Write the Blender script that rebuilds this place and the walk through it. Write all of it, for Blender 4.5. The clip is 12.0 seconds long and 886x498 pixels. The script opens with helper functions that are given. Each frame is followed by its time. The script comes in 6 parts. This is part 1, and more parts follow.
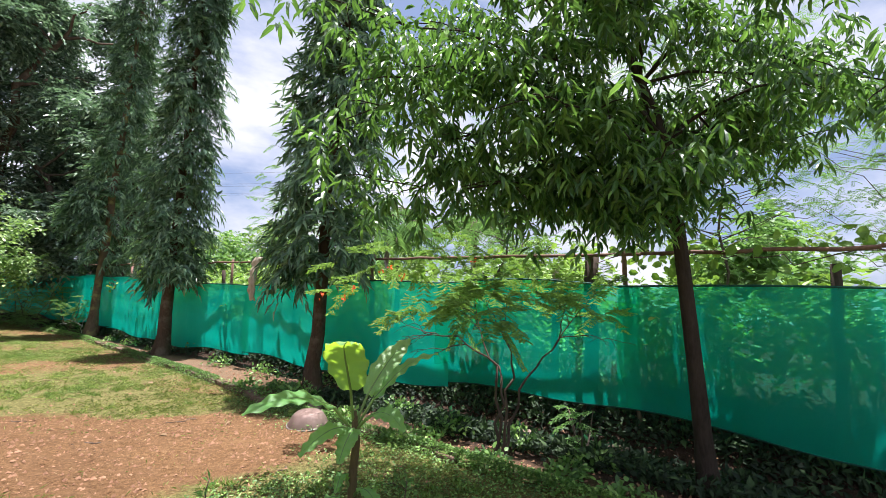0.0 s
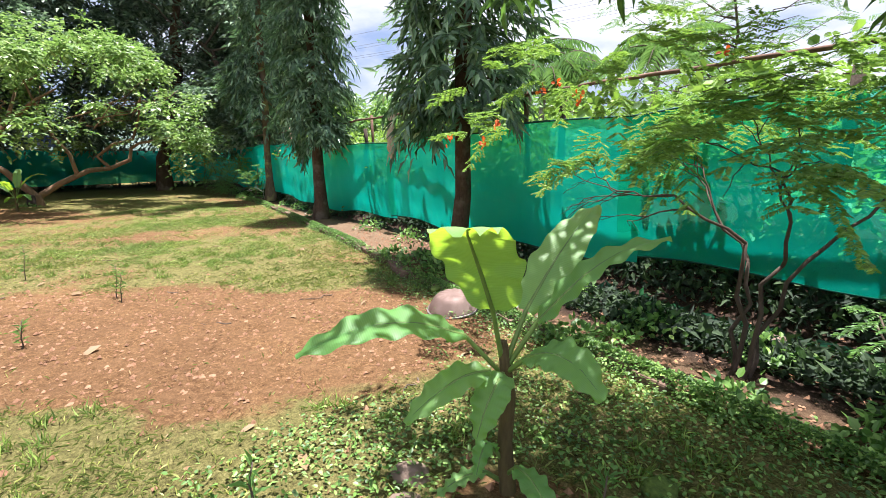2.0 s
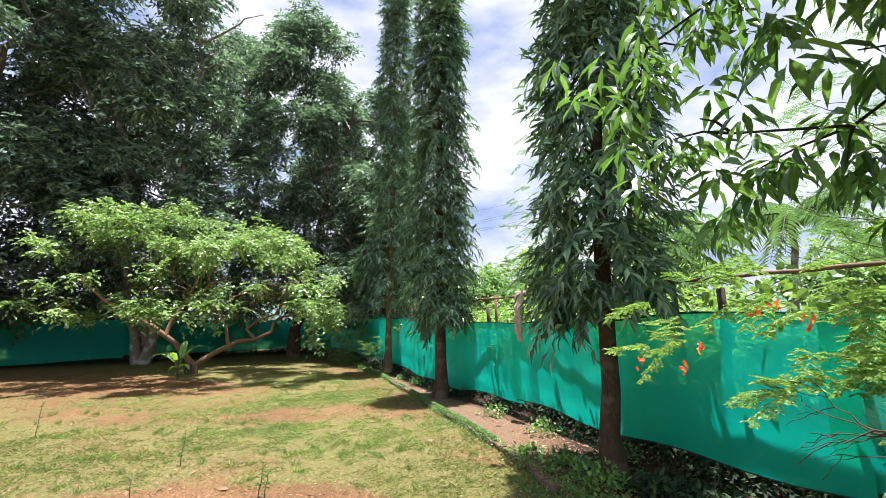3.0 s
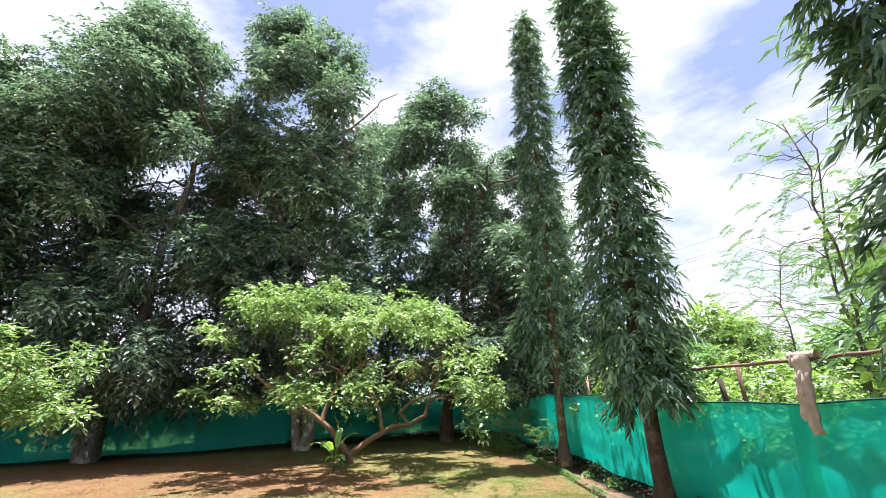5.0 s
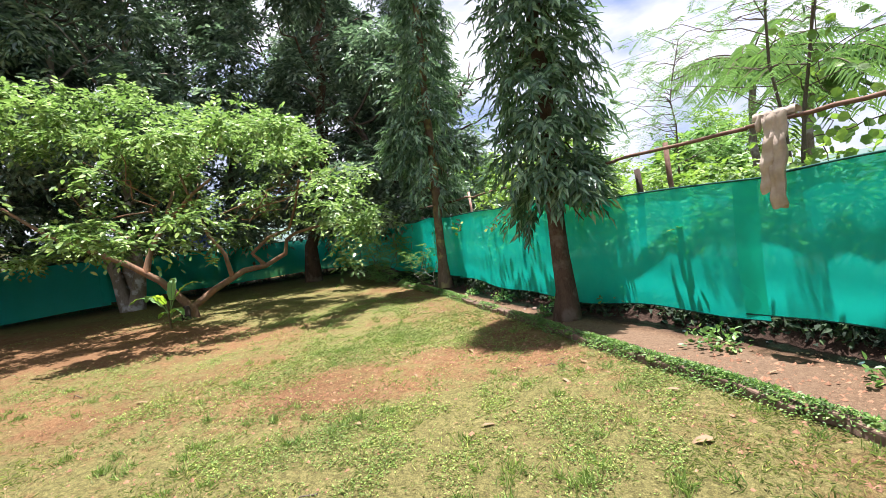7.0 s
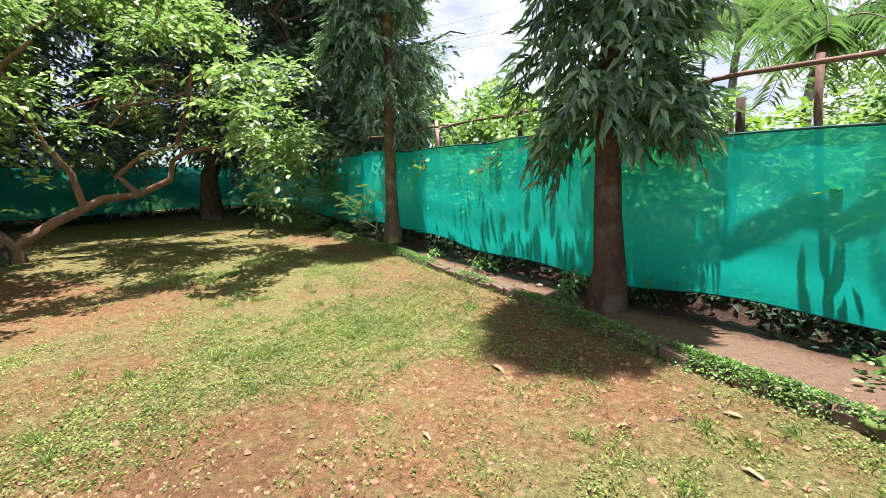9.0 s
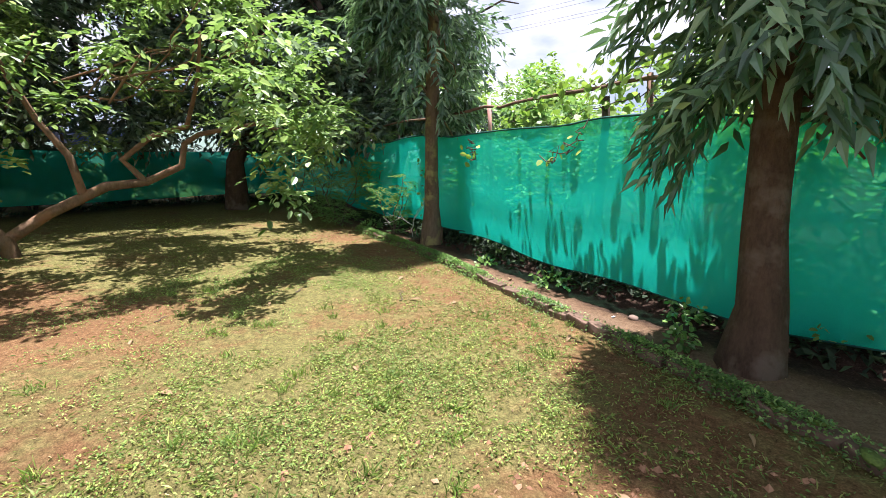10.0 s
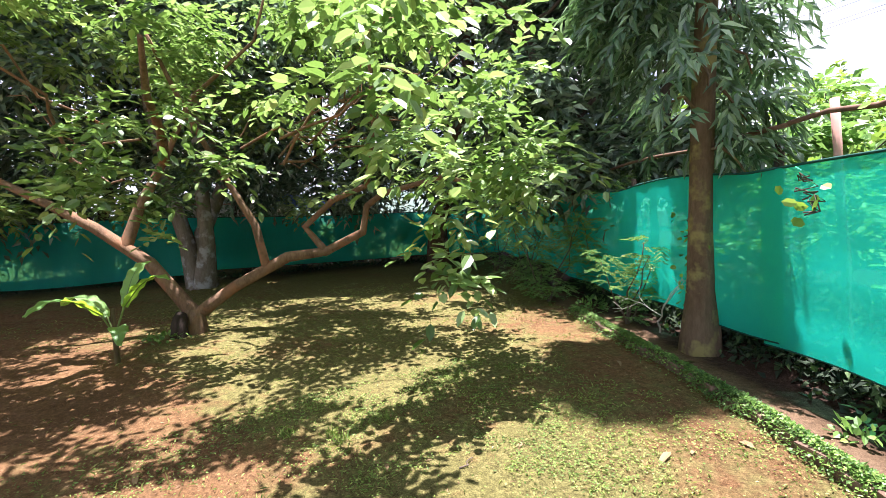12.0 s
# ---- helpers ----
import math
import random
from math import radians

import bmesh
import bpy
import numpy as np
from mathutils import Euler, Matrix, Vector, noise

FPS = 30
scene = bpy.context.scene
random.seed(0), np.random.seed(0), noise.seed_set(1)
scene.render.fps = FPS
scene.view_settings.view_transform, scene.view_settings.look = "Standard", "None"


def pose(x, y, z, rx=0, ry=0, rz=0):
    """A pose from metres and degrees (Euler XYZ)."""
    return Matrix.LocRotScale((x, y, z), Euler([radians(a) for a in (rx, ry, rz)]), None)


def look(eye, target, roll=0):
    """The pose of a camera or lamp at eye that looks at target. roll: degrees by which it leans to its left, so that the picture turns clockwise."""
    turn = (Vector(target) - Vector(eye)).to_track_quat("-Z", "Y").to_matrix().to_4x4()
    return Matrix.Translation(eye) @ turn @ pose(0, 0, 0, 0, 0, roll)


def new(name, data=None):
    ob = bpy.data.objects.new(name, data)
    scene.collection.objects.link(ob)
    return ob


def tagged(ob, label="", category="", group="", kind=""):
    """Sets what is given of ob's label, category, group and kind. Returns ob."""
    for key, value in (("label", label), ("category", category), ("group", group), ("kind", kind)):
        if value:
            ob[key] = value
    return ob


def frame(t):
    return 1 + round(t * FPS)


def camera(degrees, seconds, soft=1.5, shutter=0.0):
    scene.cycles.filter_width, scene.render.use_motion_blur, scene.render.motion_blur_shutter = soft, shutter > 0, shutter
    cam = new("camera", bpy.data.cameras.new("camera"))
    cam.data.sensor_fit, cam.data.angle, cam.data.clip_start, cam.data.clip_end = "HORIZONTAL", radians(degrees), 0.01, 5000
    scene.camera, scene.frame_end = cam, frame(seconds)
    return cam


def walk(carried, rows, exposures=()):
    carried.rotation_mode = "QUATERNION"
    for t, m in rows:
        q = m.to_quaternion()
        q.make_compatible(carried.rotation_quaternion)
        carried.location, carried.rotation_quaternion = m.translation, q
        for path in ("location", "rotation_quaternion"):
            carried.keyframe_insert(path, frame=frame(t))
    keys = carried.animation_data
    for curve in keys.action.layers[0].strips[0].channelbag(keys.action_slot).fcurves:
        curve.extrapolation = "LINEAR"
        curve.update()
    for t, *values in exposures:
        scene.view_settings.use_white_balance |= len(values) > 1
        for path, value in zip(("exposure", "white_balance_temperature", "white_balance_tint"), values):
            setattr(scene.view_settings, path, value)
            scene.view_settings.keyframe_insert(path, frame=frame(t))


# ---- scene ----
cam = camera(89.5, 12.0, soft=0.8)
METRES, EYE, TILT, LEAN, TURN = 12.9, 1.42, 7.2, -3.0, 0.0
ROWS = [
    (0.0, 0.0, 0.0, 0.0, 0.0, -0.0, -0.0),
    (0.5, -0.0013, 0.0283, -0.0056, 10.61, -7.75, 0.95),
    (1.0, -0.0107, 0.0635, -0.0119, 12.1, -16.04, 0.66),
    (1.5, -0.0145, 0.0995, -0.0224, 12.23, -21.6, 2.35),
    (2.0, -0.0195, 0.1216, -0.0201, 19.03, -17.34, 5.33),
    (2.5, -0.0348, 0.1224, -0.0011, 26.1, -5.11, 6.91),
    (3.0, -0.055, 0.1203, 0.0082, 31.71, 4.55, 6.49),
    (5.0, -0.1891, 0.1992, 0.016, 49.28, 15.92, 9.02),
    (5.5, -0.2251, 0.2186, 0.0084, 50.68, 11.35, 10.31),
    (6.0, -0.2547, 0.2516, -0.0036, 41.44, 3.98, 13.12),
    (6.5, -0.2873, 0.2848, -0.0112, 35.29, -2.27, 13.91),
    (7.0, -0.3247, 0.3089, -0.0171, 31.57, -7.19, 12.93),
    (7.5, -0.3645, 0.3426, -0.0221, 29.18, -10.96, 11.39),
    (9.5, -0.5044, 0.4751, -0.038, 20.3, -15.94, 6.04),
    (10.0, -0.5317, 0.5217, -0.0417, 25.5, -16.28, 5.96),
    (10.5, -0.5595, 0.5601, -0.0418, 30.21, -14.58, 6.99),
    (11.0, -0.5835, 0.6027, -0.0432, 37.27, -11.03, 8.72),
    (11.5, -0.6168, 0.6332, -0.0464, 43.98, -8.91, 8.53),
    (12.0, -0.646, 0.6678, -0.0481, 51.82, -5.97, 9.74),
]
walk(cam, [(t, pose(0, 0, EYE, TILT, LEAN, TURN) @ pose(METRES * x, METRES * y, METRES * z, 90 + pitch, roll, yaw)) for t, x, y, z, yaw, pitch, roll in ROWS],
     [(0.0, 1.42, 6100, 18), (0.8, 1.75, 6150, 17), (3.0, 1.6, 6100, 19), (5.4, 1.84, 6050, 23), (6.5, 1.70, 6150, 21), (9.5, 1.74, 6150, 22), (11.0, 1.85, 6150, 24), (12.0, 2.15, 6150, 26)])

# ---- sky and sun ----
SUN_ELEVATION, SUN_AZIMUTH = 83.5, 84.0   # azimuth counted from +x towards +y
world = bpy.data.worlds.new("world")
scene.world = world
world.use_nodes = True
wt = world.node_tree
wt.nodes.clear()
w_out = wt.nodes.new("ShaderNodeOutputWorld")
w_bg = wt.nodes.new("ShaderNodeBackground")
w_sky = wt.nodes.new("ShaderNodeTexSky")
w_sky.sky_type = "NISHITA"
w_sky.sun_disc = False
w_sky.sun_elevation = radians(SUN_ELEVATION)
w_sky.sun_rotation = radians(90 - SUN_AZIMUTH)
w_sky.dust_density = 2.0
w_co = wt.nodes.new("ShaderNodeTexCoord")
w_map = wt.nodes.new("ShaderNodeMapping")
w_map.inputs["Scale"].default_value = (1.3, 1.3, 3.2)
w_noise = wt.nodes.new("ShaderNodeTexNoise")
w_noise.inputs["Scale"].default_value = 2.0
w_noise.inputs["Detail"].default_value = 7
w_noise.inputs["Roughness"].default_value = 0.55
w_ramp = wt.nodes.new("ShaderNodeValToRGB")
w_ramp.color_ramp.elements[0].position, w_ramp.color_ramp.elements[1].position = 0.37, 0.57
w_mix = wt.nodes.new("ShaderNodeMixRGB")
w_mix.inputs[2].default_value = (9.0, 9.2, 9.6, 1)
w_haze = wt.nodes.new("ShaderNodeMixRGB")
w_haze.inputs[0].default_value = 0.45
w_haze.inputs[2].default_value = (4.6, 5.9, 8.6, 1)
w_bg.inputs["Strength"].default_value = 0.042
wt.links.new(w_co.outputs["Generated"], w_map.inputs[0])
wt.links.new(w_map.outputs[0], w_noise.inputs["Vector"])
wt.links.new(w_noise.outputs["Fac"], w_ramp.inputs[0])
wt.links.new(w_ramp.outputs[0], w_mix.inputs[0])
wt.links.new(w_sky.outputs[0], w_haze.inputs[1])
wt.links.new(w_haze.outputs[0], w_mix.inputs[1])
wt.links.new(w_mix.outputs[0], w_bg.inputs["Color"])
wt.links.new(w_bg.outputs[0], w_out.inputs[0])

sun_data = bpy.data.lights.new("sun", "SUN")
sun_data.energy, sun_data.angle, sun_data.color = 5.0, radians(0.6), (1.0, 0.965, 0.91)
sun = new("sun", sun_data)
ce, se = math.cos(radians(SUN_ELEVATION)), math.sin(radians(SUN_ELEVATION))
sun.matrix_world = look((ce * math.cos(radians(SUN_AZIMUTH)) * 50, ce * math.sin(radians(SUN_AZIMUTH)) * 50, se * 50), (0, 0, 0))


# ---- materials ----
def material(name, rough=0.8, spec=0.3):
    m = bpy.data.materials.new(name)
    m.use_nodes = True
    b = m.node_tree.nodes["Principled BSDF"]
    b.inputs["Roughness"].default_value = rough
    b.inputs["Specular IOR Level"].default_value = spec
    return m, m.node_tree, b


def node(nt, kind, **vals):
    n = nt.nodes.new(kind)
    for k, v in vals.items():
        n.inputs[k.replace("_", " ")].default_value = v
    return n


def ramp(nt, source, stops):
    r = nt.nodes.new("ShaderNodeValToRGB")
    while len(r.color_ramp.elements) < len(stops):
        r.color_ramp.elements.new(0.5)
    for e, (p, c) in zip(r.color_ramp.elements, stops):
        e.position, e.color = p, (*c, 1)
    nt.links.new(source, r.inputs[0])
    return r


def mix(nt, fac, a, b, blend="MIX"):
    m = nt.nodes.new("ShaderNodeMixRGB")
    m.blend_type = blend
    for i, v in enumerate((fac, a, b)):
        if isinstance(v, (int, float)):
            m.inputs[i].default_value = v
        elif isinstance(v, tuple):
            m.inputs[i].default_value = (*v, 1)
        else:
            nt.links.new(v, m.inputs[i])
    return m.outputs[0]


def noise_tex(nt, scale, detail=5, rough=0.6, stretch=None):
    co = nt.nodes.new("ShaderNodeTexCoord")
    n = node(nt, "ShaderNodeTexNoise", Scale=scale, Detail=detail, Roughness=rough)
    if stretch:
        mp = nt.nodes.new("ShaderNodeMapping")
        mp.inputs["Scale"].default_value = stretch
        nt.links.new(co.outputs["Object"], mp.inputs[0])
        nt.links.new(mp.outputs[0], n.inputs["Vector"])
    else:
        nt.links.new(co.outputs["Object"], n.inputs["Vector"])
    return n.outputs["Fac"]


def bump(nt, b, height, strength=0.5, distance=0.02):
    n = node(nt, "ShaderNodeBump", Strength=strength, Distance=distance)
    nt.links.new(height, n.inputs["Height"])
    nt.links.new(n.outputs[0], b.inputs["Normal"])


def leaf_material(name, dark, mid, light, rough=0.4, through_amount=0.35, glow=(0.25, 0.42, 0.03)):
    """Leaves that differ one from another, glossy above, letting some light through."""
    m, nt, b = material(name, rough, 0.6)
    g = nt.nodes.new("ShaderNodeNewGeometry")
    big = noise_tex(nt, 0.9, 3)
    c = ramp(nt, g.outputs["Random Per Island"], [(0.0, dark), (0.55, mid), (0.93, light), (1.0, tuple(min(1, v * 1.5) for v in light))])
    c2 = mix(nt, 1.0, c.outputs[0], ramp(nt, big, [(0.3, (0.7, 0.75, 0.75)), (0.7, (1.15, 1.1, 0.95))]).outputs[0], "MULTIPLY")
    nt.links.new(c2, b.inputs["Base Color"])
    t = nt.nodes.new("ShaderNodeBsdfTranslucent")
    tc = mix(nt, 0.55, c2, glow)
    nt.links.new(tc, t.inputs[0])
    mx = nt.nodes.new("ShaderNodeMixShader")
    mx.inputs[0].default_value = through_amount
    nt.links.new(b.outputs[0], mx.inputs[1])
    nt.links.new(t.outputs[0], mx.inputs[2])
    nt.links.new(mx.outputs[0], nt.nodes["Material Output"].inputs[0])
    return m


def bark_material(name, a, c, scale=6.0, stretch=(1, 1, 0.25), patch=None, strength=0.8):
    m, nt, b = material(name, 0.9, 0.15)
    n1 = noise_tex(nt, scale, 8, 0.65, stretch)
    n2 = noise_tex(nt, scale * 6, 6, 0.7, stretch)
    col = mix(nt, 0.5, ramp(nt, n1, [(0.3, a), (0.7, c)]).outputs[0], ramp(nt, n2, [(0.3, a), (0.75, c)]).outputs[0])
    if patch:
        n3 = noise_tex(nt, 3.0, 4)
        col = mix(nt, ramp(nt, n3, [(0.52, (0, 0, 0)), (0.62, (0.8, 0.8, 0.8))]).outputs[0], col, patch)
    nt.links.new(col, b.inputs["Base Color"])
    bump(nt, b, mix(nt, 0.5, n1, n2), strength, 0.03)
    return m


def simple_material(name, a, c, rough=0.8, scale=12.0, strength=0.3, metallic=0.0):
    m, nt, b = material(name, rough, 0.3)
    b.inputs["Metallic"].default_value = metallic
    n1 = noise_tex(nt, scale, 6)
    n2 = noise_tex(nt, scale / 6, 3)
    col = mix(nt, 0.4, ramp(nt, n1, [(0.3, a), (0.7, c)]).outputs[0], ramp(nt, n2, [(0.35, a), (0.65, c)]).outputs[0])
    nt.links.new(col, b.inputs["Base Color"])
    bump(nt, b, n1, strength, 0.01)
    return m


MAST_LEAF = leaf_material("mast_leaf", (0.035, 0.075, 0.05), (0.12, 0.225, 0.145), (0.31, 0.45, 0.29), 0.30, 0.32, (0.16, 0.32, 0.06))
MANGO_LEAF = leaf_material("broad_leaf", (0.018, 0.055, 0.018), (0.055, 0.135, 0.035), (0.17, 0.31, 0.07), 0.34, 0.38, (0.2, 0.42, 0.05))
GUAVA_LEAF = leaf_material("guava_leaf", (0.05, 0.12, 0.035), (0.18, 0.30, 0.10), (0.42, 0.54, 0.26), 0.34, 0.4, (0.24, 0.42, 0.06))
WOOD_LEAF = leaf_material("woodland_leaf", (0.035, 0.062, 0.055), (0.145, 0.215, 0.17), (0.36, 0.46, 0.36), 0.33, 0.36, (0.14, 0.28, 0.08))
LIME_LEAF = leaf_material("lime_leaf", (0.08, 0.17, 0.04), (0.19, 0.33, 0.07), (0.34, 0.50, 0.13), 0.5, 0.42, (0.3, 0.5, 0.04))
FEATHER_LEAF = leaf_material("feather_leaf", (0.08, 0.18, 0.05), (0.13, 0.28, 0.08), (0.22, 0.4, 0.12), 0.5, 0.4, (0.25, 0.45, 0.08))
GRASS_LEAF = leaf_material("grass_leaf", (0.08, 0.115, 0.02), (0.20, 0.25, 0.05), (0.40, 0.41, 0.12), 0.6, 0.28, (0.28, 0.40, 0.10))
WEED_LEAF = leaf_material("weed_leaf", (0.04, 0.10, 0.02), (0.13, 0.26, 0.05), (0.28, 0.43, 0.11), 0.5, 0.3, (0.2, 0.4, 0.08))
TURF_WEED = leaf_material("turf_weed", (0.07, 0.135, 0.02), (0.18, 0.285, 0.05), (0.32, 0.42, 0.10), 0.7, 0.3, (0.25, 0.42, 0.06))
# near black: the shade below the nets is put into this leaf colour
SHADED_LEAF = leaf_material("shaded_leaf", (0.008, 0.02, 0.008), (0.018, 0.042, 0.015), (0.04, 0.075, 0.022), 0.85, 0.15, (0.05, 0.12, 0.02))
DRY_LEAF = leaf_material("dry_leaf", (0.13, 0.07, 0.03), (0.25, 0.155, 0.08), (0.40, 0.28, 0.15), 0.7, 0.1, (0.4, 0.25, 0.08))
SHRUB_LEAF = leaf_material("shrub_leaf", (0.09, 0.19, 0.035), (0.19, 0.34, 0.07), (0.32, 0.48, 0.12), 0.5, 0.42, (0.3, 0.5, 0.05))
FLOWER = leaf_material("flower_petal", (0.6, 0.06, 0.02), (0.75, 0.12, 0.02), (0.8, 0.3, 0.03), 0.6, 0.3, (0.8, 0.15, 0.02))
MAST_BARK = bark_material("mast_bark", (0.035, 0.022, 0.014), (0.135, 0.085, 0.055), 9, (1, 1, 0.35), (0.15, 0.115, 0.085), 1.2)
DARK_BARK = bark_material("dark_bark", (0.035, 0.026, 0.02), (0.12, 0.09, 0.07), 7)
GUAVA_BARK = bark_material("guava_bark", (0.06, 0.035, 0.022), (0.30, 0.19, 0.115), 5, (1, 1, 0.4), (0.26, 0.13, 0.07), 0.7)
PALE_BARK = bark_material("pale_bark", (0.10, 0.08, 0.06), (0.32, 0.27, 0.21), 4, (1, 1, 0.3), (0.45, 0.44, 0.42))
LICHEN_BARK = bark_material("lichen_bark", (0.08, 0.05, 0.03), (0.21, 0.15, 0.10), 5, (1, 1, 0.3), (0.30, 0.26, 0.10))
GREY_BARK = bark_material("grey_bark", (0.05, 0.04, 0.035), (0.17, 0.14, 0.115), 4, (1, 1, 0.3), (0.28, 0.27, 0.25))
# near black: backlit shade painted on the young tree, char on the stump
BACKLIT_CHAR_BARK = bark_material("backlit_char_bark", (0.015, 0.011, 0.009), (0.06, 0.045, 0.035), 8)
SHRUB_BARK = bark_material("shrub_bark", (0.06, 0.045, 0.035), (0.19, 0.15, 0.115), 12)


def ground_material():
    m, nt, b = material("ground_soil", 0.95, 0.1)
    at = nt.nodes.new("ShaderNodeAttribute")
    at.attribute_name = "cover"
    sep = nt.nodes.new("ShaderNodeSeparateColor")
    nt.links.new(at.outputs["Color"], sep.inputs[0])
    fine = mix(nt, 0.45, noise_tex(nt, 22, 10, 0.8), noise_tex(nt, 95, 5, 0.75))
    mid = noise_tex(nt, 5, 7, 0.65)
    big = noise_tex(nt, 0.8, 4, 0.6)
    soil = ramp(nt, fine, [(0.37, (0.03, 0.015, 0.009)), (0.5, (0.15, 0.084, 0.038)), (0.62, (0.31, 0.192, 0.105))]).outputs[0]
    soil = mix(nt, ramp(nt, mid, [(0.4, (0, 0, 0)), (0.65, (0.6, 0.6, 0.6))]).outputs[0], soil, (0.17, 0.10, 0.053))
    soil = mix(nt, 1.0, soil, ramp(nt, big, [(0.3, (0.8, 0.75, 0.72)), (0.7, (1.15, 1.12, 1.05))]).outputs[0], "MULTIPLY")
    turf = ramp(nt, fine, [(0.38, (0.03, 0.026, 0.011)), (0.5, (0.13, 0.13, 0.042)), (0.62, (0.28, 0.26, 0.098))]).outputs[0]
    add = nt.nodes.new("ShaderNodeMath")
    add.operation = "ADD"
    sub = nt.nodes.new("ShaderNodeMath")
    sub.operation = "MULTIPLY_ADD"
    sub.inputs[1].default_value, sub.inputs[2].default_value = 1.6, -0.8
    nt.links.new(mid, sub.inputs[0])
    nt.links.new(sep.outputs[0], add.inputs[0])
    nt.links.new(sub.outputs[0], add.inputs[1])
    col = mix(nt, ramp(nt, add.outputs[0], [(0.3, (0, 0, 0)), (0.75, (0.85, 0.85, 0.85))]).outputs[0], soil, turf)
    # littered soil, darkened further to paint the shade by the nets
    shaded_litter = ramp(nt, fine, [(0.38, (0.016, 0.010, 0.007)), (0.52, (0.045, 0.028, 0.019)), (0.64, (0.11, 0.075, 0.055))]).outputs[0]
    col = mix(nt, sep.outputs[1], col, shaded_litter)
    track = ramp(nt, fine, [(0.38, (0.10, 0.062, 0.038)), (0.62, (0.225, 0.155, 0.095))]).outputs[0]
    col = mix(nt, sep.outputs[2], col, track)
    nt.links.new(col, b.inputs["Base Color"])
    bump(nt, b, mix(nt, 0.3, fine, mid), 1.0, 0.045)
    return m


def net_material(sheer=False):
    """Woven green shade net: part of the light goes through, part passes between the threads."""
    m, nt, b = material("sheer_net" if sheer else "shade_net", 0.55, 0.25)
    folds = noise_tex(nt, 1.6, 5, 0.55, (1, 1, 0.35))
    weave = noise_tex(nt, 240, 2, 0.5)
    stain = noise_tex(nt, 5, 6, 0.65)
    c = ramp(nt, folds, [(0.3, (0.0, 0.30, 0.22)), (0.7, (0.01, 0.46, 0.36))]).outputs[0]
    c = mix(nt, ramp(nt, stain, [(0.55, (0, 0, 0)), (0.85, (0.5, 0.5, 0.5))]).outputs[0], c, (0.06, 0.34, 0.2))
    nt.links.new(c, b.inputs["Base Color"])
    t = nt.nodes.new("ShaderNodeBsdfTranslucent")
    t.inputs[0].default_value = (0.0, 0.80, 0.60, 1) if sheer else (0.0, 0.85, 0.66, 1)
    tr = nt.nodes.new("ShaderNodeBsdfTransparent")
    tr.inputs[0].default_value = (0.25, 0.95, 0.72, 1)
    m1, m2 = nt.nodes.new("ShaderNodeMixShader"), nt.nodes.new("ShaderNodeMixShader")
    m1.inputs[0].default_value = 0.45
    nt.links.new(b.outputs[0], m1.inputs[1])
    nt.links.new(t.outputs[0], m1.inputs[2])
    nt.links.new(ramp(nt, weave, [(0.4, (0.36, 0.36, 0.36)), (0.7, (0.70, 0.70, 0.70))] if sheer else [(0.4, (0.12, 0.12, 0.12)), (0.7, (0.42, 0.42, 0.42))]).outputs[0], m2.inputs[0])
    nt.links.new(m1.outputs[0], m2.inputs[1])
    nt.links.new(tr.outputs[0], m2.inputs[2])
    nt.links.new(m2.outputs[0], nt.nodes["Material Output"].inputs[0])
    bump(nt, b, folds, 0.6, 0.05)
    return m


def banana_material():
    m, nt, b = material("banana_leaf", 0.42, 0.4)
    co = nt.nodes.new("ShaderNodeTexCoord")
    wv = node(nt, "ShaderNodeTexWave", Scale=26.0, Distortion=0.5)
    wv.bands_direction = "X"
    nt.links.new(co.outputs["UV"], wv.inputs["Vector"])
    oi = nt.nodes.new("ShaderNodeObjectInfo")
    base = ramp(nt, oi.outputs["Random"], [(0.0, (0.12, 0.29, 0.08)), (1.0, (0.24, 0.42, 0.14))]).outputs[0]
    c = mix(nt, 1.0, base, ramp(nt, wv.outputs["Fac"], [(0.2, (0.88, 0.9, 0.88)), (0.8, (1.06, 1.06, 1.06))]).outputs[0], "MULTIPLY")
    n = noise_tex(nt, 6, 4)
    c = mix(nt, ramp(nt, n, [(0.55, (0, 0, 0)), (0.8, (0.4, 0.4, 0.4))]).outputs[0], c, (0.3, 0.46, 0.16))
    nt.links.new(c, b.inputs["Base Color"])
    bump(nt, b, wv.outputs["Fac"], 0.12, 0.006)
    t = nt.nodes.new("ShaderNodeBsdfTranslucent")
    t.inputs[0].default_value = (0.42, 0.68, 0.04, 1)
    mx = nt.nodes.new("ShaderNodeMixShader")
    mx.inputs[0].default_value = 0.4
    nt.links.new(b.outputs[0], mx.inputs[1])
    nt.links.new(t.outputs[0], mx.inputs[2])
    nt.links.new(mx.outputs[0], nt.nodes["Material Output"].inputs[0])
    return m


GROUND = ground_material()
NET = net_material()
SHEER_NET = net_material(True)
BANANA = banana_material()
STONE = simple_material("stone", (0.10, 0.07, 0.05), (0.28, 0.20, 0.155), 0.9, 14, 0.6)
BRICK = simple_material("curb_brick", (0.07, 0.045, 0.03), (0.20, 0.13, 0.09), 0.95, 20, 0.7)
MOSS = simple_material("moss", (0.035, 0.06, 0.012), (0.14, 0.20, 0.04), 0.95, 60, 1.0)
RUST = simple_material("rusty_steel", (0.09, 0.05, 0.035), (0.26, 0.16, 0.11), 0.8, 18, 0.3, 0.3)
CLOTH = simple_material("beige_cloth", (0.24, 0.185, 0.14), (0.52, 0.44, 0.34), 0.95, 9, 0.5)
DARK_CLOTH = simple_material("waistband_cloth", (0.05, 0.04, 0.035), (0.12, 0.10, 0.09), 0.95, 9, 0.5)
